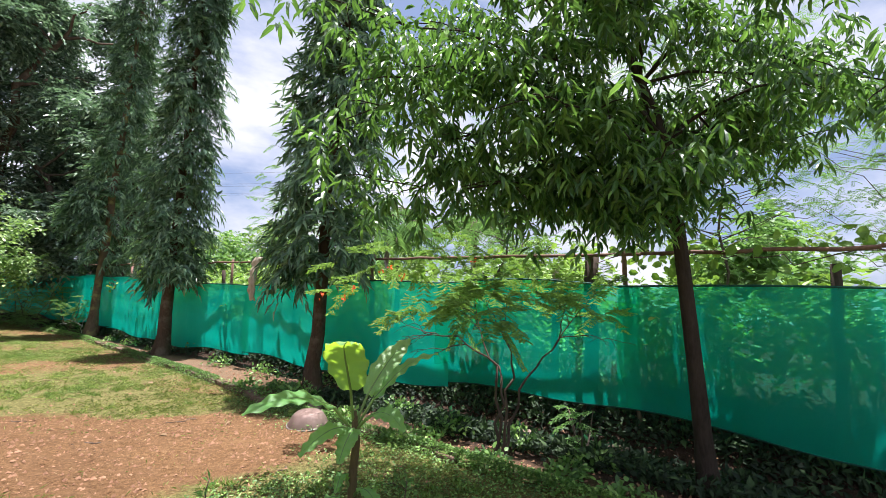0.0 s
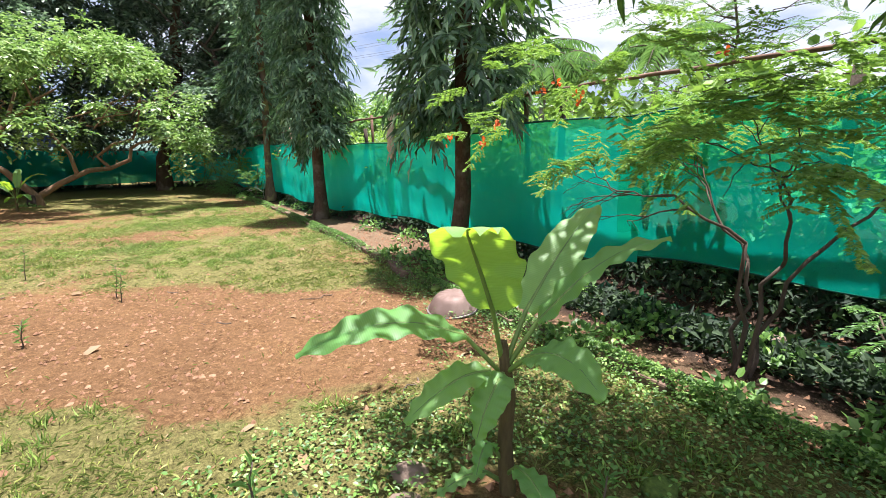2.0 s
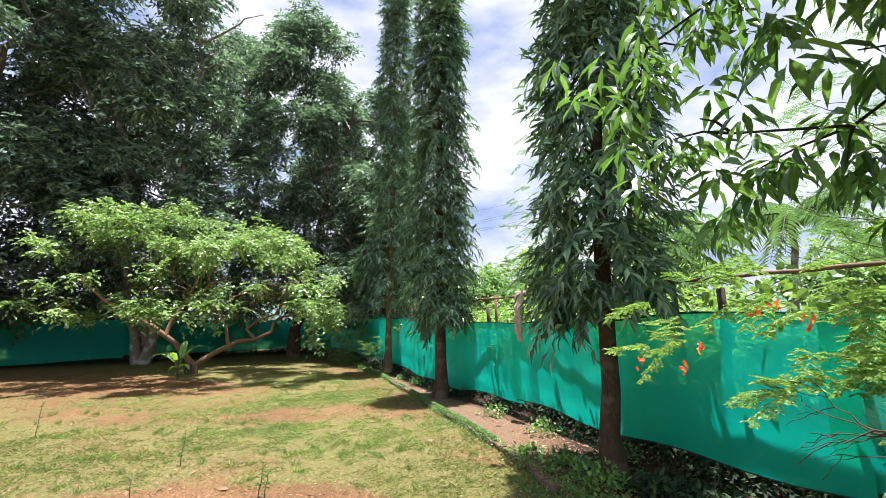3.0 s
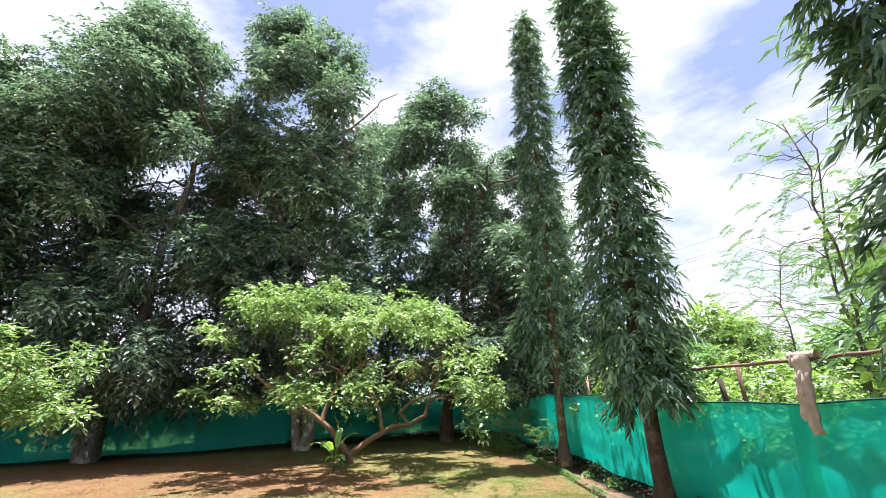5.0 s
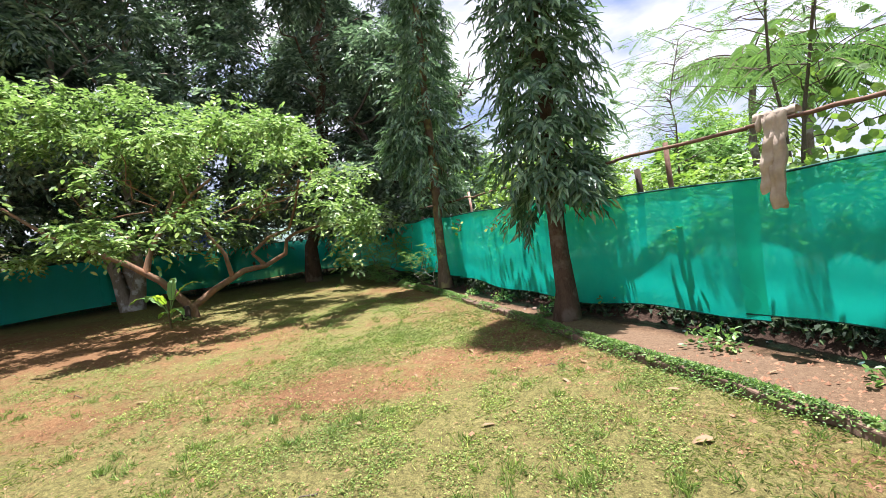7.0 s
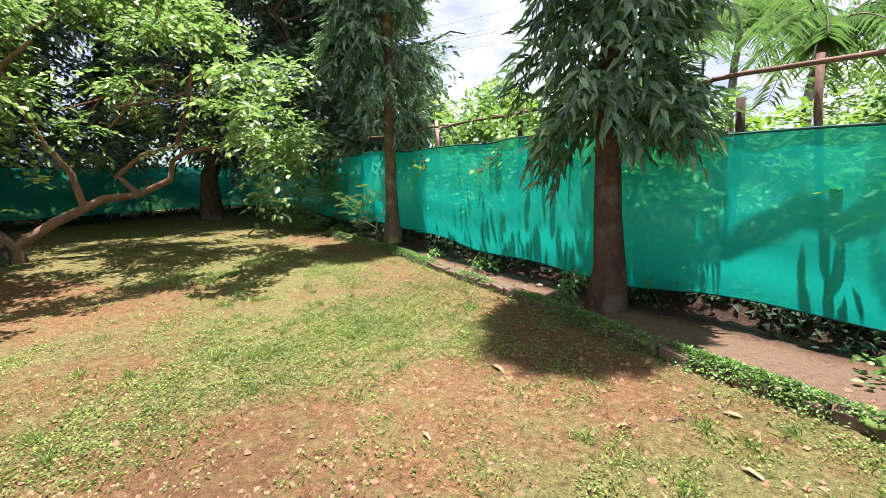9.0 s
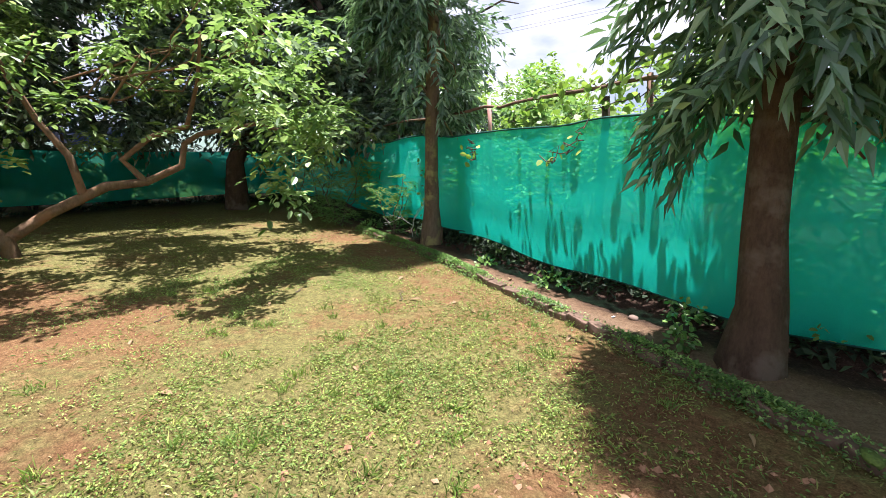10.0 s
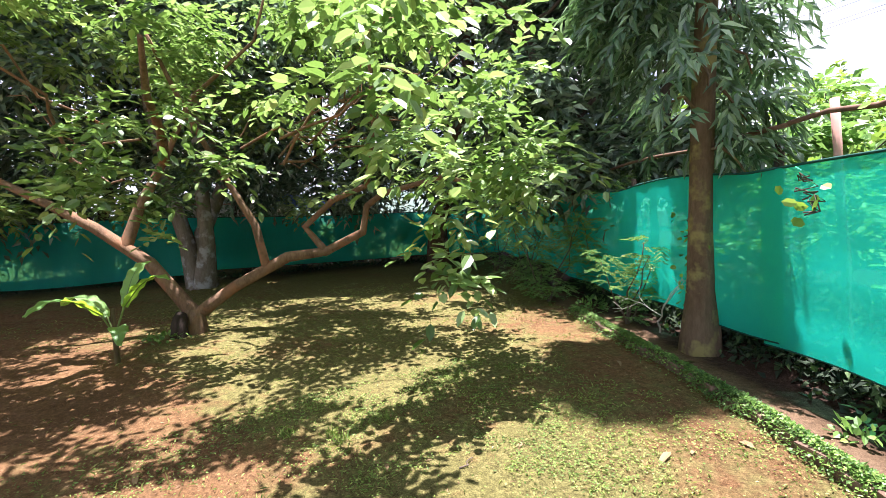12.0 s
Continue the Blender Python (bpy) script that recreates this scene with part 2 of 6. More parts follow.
PAN_METAL = simple_material("pan_metal", (0.25, 0.16, 0.13), (0.47, 0.35, 0.30), 0.6, 6, 0.3, 0.25)
PAN_RIM = simple_material("pan_rim", (0.12, 0.10, 0.09), (0.25, 0.22, 0.2), 0.6, 10, 0.3, 0.4)
WIRE = simple_material("wire", (0.08, 0.08, 0.09), (0.16, 0.16, 0.17), 0.7, 10, 0.1)
CONCRETE = simple_material("concrete", (0.36, 0.35, 0.33), (0.55, 0.53, 0.5), 0.9, 8, 0.4)
WHITE_PAINT = simple_material("white_paint", (0.55, 0.55, 0.54), (0.8, 0.8, 0.78), 0.8, 8, 0.2)
BLUE_SHEET = simple_material("blue_tarpaulin", (0.01, 0.05, 0.35), (0.03, 0.16, 0.7), 0.45, 4, 0.4)
PINK_PAINT = simple_material("pink_paint", (0.42, 0.22, 0.18), (0.6, 0.36, 0.3), 0.8, 6, 0.2)
HEM = simple_material("net_hem", (0.0, 0.035, 0.03), (0.01, 0.09, 0.07), 0.7, 30, 0.3)
BANANA_STALK = bark_material("banana_stalk", (0.05, 0.035, 0.02), (0.17, 0.13, 0.06), 8, (1, 1, 0.2))
MIDRIB = simple_material("banana_midrib", (0.10, 0.16, 0.04), (0.2, 0.3, 0.08), 0.5, 10, 0.1)
HILL = simple_material("far_hill", (0.10, 0.16, 0.14), (0.16, 0.22, 0.18), 0.95, 0.05, 0.1)

# ---- mesh helpers ----
rng = np.random.default_rng(7)


def np_mesh(name, verts, faces, mat, smooth=False):
    me = bpy.data.meshes.new(name)
    faces = np.asarray(faces, dtype=np.int32)
    k = faces.shape[1]
    me.vertices.add(len(verts))
    me.vertices.foreach_set("co", np.asarray(verts, dtype=np.float32).ravel())
    me.loops.add(faces.size)
    me.loops.foreach_set("vertex_index", faces.ravel())
    me.polygons.add(len(faces))
    me.polygons.foreach_set("loop_start", np.arange(0, faces.size, k, dtype=np.int32))
    me.polygons.foreach_set("use_smooth", np.full(len(faces), smooth))
    me.materials.append(mat)
    me.update(calc_edges=True)
    me.validate()
    return me


def thing(name, label, category, at=(0, 0, 0), group="", kind=""):
    ob = new(name)
    ob.location = at
    return tagged(ob, label, category, group, kind)


def mesh_part(name, me, parent, label=""):
    ob = new(name, me)
    ob.parent = parent
    if label:
        ob["label"] = label
    return ob


def bm_mesh(name, bm, mat, smooth=False):
    me = bpy.data.meshes.new(name)
    bm.to_mesh(me)
    bm.free()
    me.materials.append(mat)
    if smooth:
        me.polygons.foreach_set("use_smooth", [True] * len(me.polygons))
    return me


def tube(points, radii, sides=8, rough=0.0):
    """Vertices and quads of a limb along the points."""
    p = np.asarray(points, float)
    n = len(p)
    tan = np.gradient(p, axis=0)
    tan /= np.linalg.norm(tan, axis=1)[:, None] + 1e-9
    ref = np.array([0.0, 1.0, 0.0]) if abs(tan[0][2]) > 0.7 else np.array([0.0, 0.0, 1.0])
    a = np.cross(tan, ref)
    a /= np.linalg.norm(a, axis=1)[:, None] + 1e-9
    b = np.cross(tan, a)
    ang = np.arange(sides) * 2 * np.pi / sides
    r = np.asarray(radii, float)[:, None] * (1 + rough * rng.normal(size=(n, sides)))
    v = p[:, None] + r[..., None] * (np.cos(ang)[None, :, None] * a[:, None] + np.sin(ang)[None, :, None] * b[:, None])
    v = v.reshape(-1, 3)
    i, j = np.meshgrid(np.arange(n - 1), np.arange(sides), indexing="ij")
    k = (j + 1) % sides
    f = np.stack([i * sides + j, i * sides + k, (i + 1) * sides + k, (i + 1) * sides + j], -1).reshape(-1, 4)
    top, bottom = len(v), len(v) + 1
    v = np.vstack([v, p[-1], p[0]])
    j = np.arange(sides)
    k = (j + 1) % sides
    caps = [np.stack([(n - 1) * sides + j, (n - 1) * sides + k, np.full(sides, top), np.full(sides, top)], -1)]
    return v, f, caps[0][:, :3]


def limbs_mesh(name, limbs, mat, sides=8, rough=0.04):
    """One mesh from (points, radii) pairs; all in triangles."""
    V, Fs, off = [], [], 0
    for pts, rad in limbs:
        v, f, c = tube(pts, rad, sides, rough)
        V.append(v)
        Fs += [f[:, [0, 1, 2]] + off, f[:, [0, 2, 3]] + off, c + off]
        off += len(v)
    return np_mesh(name, np.vstack(V), np.vstack(Fs), mat, True)


def bend(a, b, n=6, wiggle=0.06, sag=0.0):
    """Points of a crooked line from a to b."""
    a, b = np.array(a, float), np.array(b, float)
    t = np.linspace(0, 1, n)[:, None]
    p = a + (b - a) * t
    w = np.linalg.norm(b - a) * wiggle
    j = rng.normal(size=(n, 3)) * w
    j[0] = j[-1] = 0
    p += j
    p[:, 2] += sag * 4 * (t * (1 - t))[:, 0]
    return p


LEAF2 = (np.array([(0, 0, 0), (0.42, 0.5, 0.10), (1, 0, -0.12), (0.42, -0.5, 0.10)]), np.array([(0, 2, 1), (0, 3, 2)]))
LEAF4 = (np.array([(0, 0, 0), (0.36, 0.5, 0.05), (0.42, 0, -0.05), (0.36, -0.5, 0.05), (1, 0, -0.22)]), np.array([(0, 2, 1), (0, 3, 2), (2, 4, 1), (2, 3, 4)]))
LEAF6 = (np.array([(0, 0, 0), (0.3, 0.42, 0.05), (0.33, 0, -0.02), (0.3, -0.42, 0.05), (0.68, 0.36, -0.02), (0.7, 0, -0.09), (0.68, -0.36, -0.02), (1, 0, -0.26)]),
         np.array([(0, 2, 1), (0, 3, 2), (2, 5, 4), (2, 4, 1), (2, 3, 6), (2, 6, 5), (5, 7, 4), (5, 6, 7)]))
LEAF_ROUND = (np.array([(0, 0, 0), (0.25, 0.46, 0.06), (0.68, 0.44, 0.04), (1, 0, -0.06), (0.68, -0.44, 0.04), (0.25, -0.46, 0.06), (0.5, 0, -0.03)]),
              np.array([(0, 6, 1), (1, 6, 2), (2, 6, 3), (3, 6, 4), (4, 6, 5), (5, 6, 0)]))


def unit(a):
    return a / (np.linalg.norm(a, axis=-1, keepdims=True) + 1e-9)


def leaves_mesh(name, pos, way, up, length, width, mat, template=LEAF2):
    pos, way, up = np.asarray(pos, float), unit(np.asarray(way, float)), np.asarray(up, float)
    side = unit(np.cross(up, way))
    up = np.cross(way, side)
    tv, tf = template
    L, W = np.broadcast_to(length, len(pos))[:, None, None], np.broadcast_to(width, len(pos))[:, None, None]
    v = pos[:, None] + L * tv[None, :, :1] * way[:, None] + W * tv[None, :, 1:2] * side[:, None] + L * tv[None, :, 2:] * up[:, None]
    f = tf[None] + (np.arange(len(pos)) * len(tv))[:, None, None]
    return np_mesh(name, v.reshape(-1, 3), f.reshape(-1, 3), mat)


def sprays(centres, ways, count, spread, droop, length):
    """Leaves set along twigs: returns position, direction and up of each leaf. One twig at each centre, along its way."""
    n = len(centres)
    way = unit(ways)
    t = np.tile(np.linspace(0.1, 1, count), (n, 1)) + rng.normal(size=(n, count)) * 0.04
    L = np.broadcast_to(length, n)[:, None]
    pos = centres[:, None] + way[:, None] * (t * L)[..., None]
    pos[..., 2] -= droop * (t ** 2) * L
    side = unit(np.cross(way, np.array([0, 0, 1.0])) + 1e-4)
    sgn = np.where(np.arange(count) % 2, 1.0, -1.0)[None, :, None]
    d = way[:, None] * 0.75 + side[:, None] * sgn * spread + rng.normal(size=(n, count, 3)) * 0.22
    d[..., 2] -= droop * (0.3 + 0.7 * t)
    up = np.array([0, 0, 1.0]) + rng.normal(size=(n, count, 3)) * 0.35
    return pos.reshape(-1, 3), d.reshape(-1, 3), up.reshape(-1, 3)


# ---- ground ----
CURB = [(-12.3, 14.05), (-9.3, 11.98), (-7.3, 10.44), (-5.3, 8.72), (-3.63, 7.4), (-2.35, 6.2), (-0.9, 5.1), (0.4, 4.15), (1.9, 3.0), (3.4, 1.7)]
NET_LINE = [(-19.8, 19.9), (-14.0, 16.0), (-9.6, 12.95), (-7.5, 11.45), (-5.5, 10.25), (-4.06, 9.35), (-1.3, 7.3), (0.55, 6.0), (2.05, 5.0), (3.5, 3.7), (5.2, 2.0)]
FAR_NET_LINE = [(-19.8, 19.9), (-21.5, 15.0), (-22.3, 10.5), (-24.4, 5.0), (-25.6, 0.5), (-26.6, -5.0)]
curb_p = np.array(CURB)
net_p = np.array(NET_LINE)


def line_offset(x, y, line):
    """Signed distance to a line of points; positive beyond it (away from the lawn)."""
    x, y = np.asarray(x, float), np.asarray(y, float)
    best = np.full(x.shape, 1e9)
    out = np.zeros(x.shape)
    for (ax, ay), (bx, by) in zip(line[:-1], line[1:]):
        dx, dy = bx - ax, by - ay
        ll = math.hypot(dx, dy)
        t = np.clip(((x - ax) * dx + (y - ay) * dy) / ll ** 2, 0, 1)
        d = np.hypot(x - ax - t * dx, y - ay - t * dy)
        s = np.sign(-((x - ax) * dy - (y - ay) * dx))
        out = np.where(d < best, d * s, out)
        best = np.minimum(d, best)
    return out


def blob(x, y, cx, cy, rx, ry, turn=0.0, soft=0.35):
    c, s = math.cos(radians(turn)), math.sin(radians(turn))
    u, v = ((x - cx) * c + (y - cy) * s) / rx, (-(x - cx) * s + (y - cy) * c) / ry
    return np.clip((1 - np.hypot(u, v)) / soft + 0.5, 0, 1)


def waves(x, y, f, seed):
    g = np.random.default_rng(seed)
    out = 0
    for k in range(6):
        a, p, q = g.uniform(0, 2 * np.pi), g.uniform(0, 7), f * g.uniform(0.6, 1.7)
        out = out + np.sin(x * q * math.cos(a) + y * q * math.sin(a) + p)
    return out / 6


def cover(x, y):
    """Turf, leaf litter with painted shade, and trodden track at a place, each 0 to 1."""
    c = line_offset(x, y, CURB)
    wob = 0.25 * waves(x, y, 2.2, 3) + 0.12 * waves(x, y, 6, 4)
    turf = np.full(np.shape(x), 0.85)
    turf = np.maximum(turf - 0.8 * blob(x + wob, y + wob, -3.4, 4.0, 2.9, 1.3, 20, 0.3), 0)
    turf = np.maximum(turf - 0.35 * blob(x + wob, y, -7.2, 7.6, 1.5, 0.8, 40, 0.5), 0)
    turf = np.maximum(turf - 0.3 * blob(x + wob, y, -10.5, 5.9, 3.0, 1.3, 20, 0.6), 0)
    turf = np.maximum(turf - 0.5 * blob(x + wob, y, -13.0, 7.8, 3.2, 1.3, 20, 0.5), 0)
    turf = np.maximum(turf - 0.5 * blob(x + wob, y, -18.0, 5.5, 5.5, 3.0, 30, 0.5), 0)
    turf = np.maximum(turf - 0.42 * np.clip(1.15 - np.abs(c + 0.5 + wob) / 0.75, 0, 1) * (x < -2.5), 0)
    turf = turf + 0.45 * blob(x + wob, y + wob, -0.6, 3.2, 1.25, 1.3, 0, 0.3) + 0.3 * blob(x + wob, y, 0.9, 3.2, 1.6, 0.8, -40, 0.5)
    turf = turf + 0.3 * blob(x + wob, y, -5.2, 6.9, 1.6, 1.2, 35, 0.5) + 0.7 * blob(x + wob, y + wob, -2.5, 2.5, 1.0, 0.5, 0, 0.4) + 0.65 * blob(x + wob, y + wob, -3.6, 5.9, 1.5, 0.62, 12, 0.4)
    turf = turf - 0.3 * np.clip(waves(x, y, 3.1, 51) * 1.6, 0, 1)
    turf = np.maximum(turf - 0.9 * blob(x, y, -0.4, 2.95, 0.45, 0.32, -20, 0.4), 0)
    turf = turf * (c < 0.05) + 0.0 * (c >= 0.05)
    # leaf litter, and the shade between edging and net painted as dark soil
    shaded_litter = np.clip((c - 0.1) / 0.5, 0, 1) * np.clip((x + 4.0 + 2 * wob) / 1.5, 0, 1)
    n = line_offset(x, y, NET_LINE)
    # band along the net: its cast shade painted into the ground
    shaded_litter = np.maximum(shaded_litter, np.clip((n + 0.42 + 0.4 * wob) / 0.25, 0, 1))
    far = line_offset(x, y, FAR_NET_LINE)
    shaded_litter = np.maximum(shaded_litter, 0.8 * np.clip((1.6 + wob + (-np.abs(far))) / 1.5, 0, 1))
    track = np.clip((c - 0.05) / 0.15, 0, 1) * (1 - shaded_litter)
    return np.clip(turf, 0, 1), np.clip(shaded_litter, 0, 1), np.clip(track, 0, 1)


def height(x, y):
    h = 0.035 * waves(x, y, 0.9, 11) + 0.012 * waves(x, y, 4, 12)
    n = line_offset(x, y, NET_LINE)
    h = h + 0.36 * np.clip((n - 0.05) / 0.5, 0, 1) * np.clip((6 - n) / 3, 0, 1) * np.clip((x + 13) / 2, 0, 1)
    h = h + 0.05 * np.exp(-((x + 0.5) ** 2 + (y - 3.1) ** 2) / 0.3) + 0.05 * np.exp(-((x + 15.1) ** 2 + (y - 9.6) ** 2) / 1.2)
    return h


def make_ground():
    """One sheet: finely divided in the garden, wider and wider out to the horizon."""
    def axis(lo, hi, step):
        inner = np.arange(lo, hi, step)
        out, d, a, b = [], step * 2, lo, hi
        left, right = [], []
        while d < 4000:
            a, b = a - d, b + d
            left.append(a)
            right.append(b)
            d *= 1.6
        return np.concatenate([left[::-1], inner, right])
    xs, ys = axis(-28.0, 7.0, 0.09), axis(-3.0, 22.0, 0.09)
    X, Y = np.meshgrid(xs, ys)
    x, y = X.ravel(), Y.ravel()
    z = height(x, y) + 0.006 * rng.normal(size=len(x)) * (np.abs(y) < 40)
    i, j = np.meshgrid(np.arange(len(ys) - 1), np.arange(len(xs) - 1), indexing="ij")
    w = len(xs)
    f = np.stack([i * w + j, i * w + j + 1, (i + 1) * w + j + 1, (i + 1) * w + j], -1).reshape(-1, 4)
    me = np_mesh("ground", np.stack([x, y, z], -1), f, GROUND, True)
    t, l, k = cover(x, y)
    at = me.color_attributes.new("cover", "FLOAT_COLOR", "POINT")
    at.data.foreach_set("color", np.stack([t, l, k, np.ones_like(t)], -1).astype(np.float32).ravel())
    tagged(new("ground", me), "reddish garden soil with patchy short turf, leaf litter and painted net shade", "ground", kind="structure")


make_ground()


def hills():
    n = 90
    a = np.linspace(0, 2 * np.pi, n, endpoint=False)
    r = 900
    v, f = [], []
    for k in range(n):
        top = 34 + 22 * math.sin(a[k] * 5 + 1) + 12 * math.sin(a[k] * 13) + 6 * math.sin(a[k] * 29)
        v += [(r * math.cos(a[k]), r * math.sin(a[k]), -2), ((r + 60) * math.cos(a[k]), (r + 60) * math.sin(a[k]), max(top, 8))]
    for k in range(n):
        m = (k + 1) % n
        f.append((2 * k, 2 * m, 2 * m + 1, 2 * k + 1))
    tagged(new("backdrop", np_mesh("backdrop", v, f, HILL, True)), "low hazy hills on the horizon", "hills", kind="structure")


hills()


# ---- shade nets ----
def resample(line, step):
    p = np.array(line, float)
    seg = np.linalg.norm(np.diff(p, axis=0), axis=1)
    s = np.concatenate([[0], np.cumsum(seg)])
    t = np.arange(0, s[-1], step)
    # rounded corners
    q = np.stack([np.interp(t, s, p[:, k]) for k in range(2)], -1)
    for _ in range(2):
        q[1:-1] = 0.5 * q[1:-1] + 0.25 * (q[:-2] + q[2:])
    return q


def net_panel(line, label, top=1.76, bottom=0.42, seed=1, sag=0.05, cloth=None):
    q = resample(line, 0.07)
    ends = np.array([line[0], line[-1]], float)
    d0, d1 = unit(ends[0] - q[1]), unit(ends[1] - q[-2])
    q = np.vstack([ends[0] + d0 * 0.12, ends[0] + d0 * 0.05, q[1:-1], ends[1] + d1 * 0.05, ends[1] + d1 * 0.12])
    n, m = len(q), 22
    tan = unit(np.gradient(q, axis=0))
    nor = np.stack([-tan[:, 1], tan[:, 0]], -1)
    s = np.arange(n) * 0.07
    g = q[:, 0] * 1.22
    zt = top + 0.025 * np.sin(g * 1.3) + sag * (np.abs(np.sin(g * np.pi / 2.4)) - 0.6)
    zb = bottom + 0.05 * np.sin(g * 0.9) + 0.03 * np.sin(g * 2.7)
    dip = 0.12 * np.clip((q[:, 0] + 7.5) / 1.5, 0, 1) * np.clip((-1.2 - q[:, 0]) / 1.5, 0, 1)
    zt, zb = zt - dip, zb - 0.6 * dip
    v = []
    for k in range(m + 1):
        u = k / m
        z = zb + (zt - zb) * u
        belly = 0.05 * (1 - u) - 0.025 * np.sin(np.pi * u) * (1 + 0.5 * np.sin(s * 0.7 + seed))
        fold = 0.007 * np.sin(s * 5.1 + 2.5 * np.sin(s * 0.8) + u * 1.5) * (0.4 + 0.6 * u) + 0.003 * np.sin(s * 13 + u * 5 + seed) + 0.006 * np.sin(u * 17 + 1.5 * np.sin(s * 1.1)) * (1 - u)
        d = belly + fold + 0.006 * (seed % 3)
        v.append(np.stack([q[:, 0] + nor[:, 0] * d, q[:, 1] + nor[:, 1] * d, z], -1))
    v = np.stack(v, 1).reshape(-1, 3)
    i, j = np.meshgrid(np.arange(n - 1), np.arange(m), indexing="ij")
    w = m + 1
    f = np.stack([i * w + j, (i + 1) * w + j, (i + 1) * w + j + 1, i * w + j + 1], -1).reshape(-1, 4)
    net = thing("shade_net", label, "shade net", (0, 0, 0), "shade nets round the garden")
    mesh_part("netting", np_mesh("netting", v, f, cloth or NET, True), net)
    rows = v.reshape(n, w, 3)
    mesh_part("top_hem", limbs_mesh("top_hem", [(rows[:, -1][::3] + [0, 0, 0.004], np.full(len(rows[::3]), 0.011))], HEM, 5, 0.1), net, "dark rolled hem with its cord")
    mesh_part("bottom_hem", limbs_mesh("bottom_hem", [(rows[:, 0][::3], np.full(len(rows[::3]), 0.007))], HEM, 5, 0.1), net, "thin rolled hem")
    return net


net_panel(NET_LINE[0:3], "green woven shade net in the shaded corner of the garden", seed=3, bottom=0.28)
net_panel(NET_LINE[2:6], "sunlit green shade net tied along the path behind mast trees", seed=5, bottom=0.24)
net_panel(NET_LINE[5:7] + [(0.0, 6.38)], "green shade net hung from posts behind the shrub", seed=1, bottom=0.30)
net_panel([(0.0, 6.38)] + NET_LINE[7:9], "thin green shade net with garden growth showing through", seed=2, bottom=0.36, cloth=SHEER_NET)
net_panel(NET_LINE[8:11], "see-through green shade net beside the young leafy tree", seed=8, bottom=0.36, cloth=SHEER_NET)
net_panel(FAR_NET_LINE[0:3], "dark green shade net along the shaded far edge of the lawn", seed=9, bottom=0.2, top=1.7)
net_panel(FAR_NET_LINE[2:6], "long dark green shade net behind the tall woodland trees", seed=4, bottom=0.12, top=1.7)


def post(x, y, h=1.9, r=0.045, mat=DARK_BARK, lean=(0, 0)):
    p = thing("fence_post", "rough wooden fence post standing behind the shade net", "post", (x, y, height(x, y)), "posts behind the shade nets")
    mesh_part("shaft", limbs_mesh("shaft", [(bend((0, 0, -0.1), (lean[0], lean[1], h), 7, 0.006), np.linspace(r, r * 0.85, 7))], mat, 8, 0.06), p)
    return p


for line, step, off in ((NET_LINE, 2.7, 0.36), (FAR_NET_LINE, 2.8, 0.36)):
    q = resample(line, 0.1)
    tn = unit(np.gradient(q, axis=0))
    k = int(step / 0.1)
    for i in range(12, len(q) - 5, k):
        side = (1, -1)[line is FAR_NET_LINE]
        post(q[i, 0] - tn[i, 1] * off * side, q[i, 1] + tn[i, 0] * off * side, 1.72 + 0.1 * random.random(), 0.04 + 0.012 * random.random())
post(1.85, 5.62, 1.9, 0.10)


# ---- trees ----
def trunk_points(base, top, lean, n=14, wiggle=0.03):
    t = np.linspace(0, 1, n)
    p = np.stack([base[0] + lean[0] * t, base[1] + lean[1] * t, base[2] + (top - base[2]) * t], -1)
    p[1:-1, :2] += rng.normal(size=(n - 2, 2)) * wiggle
    return p


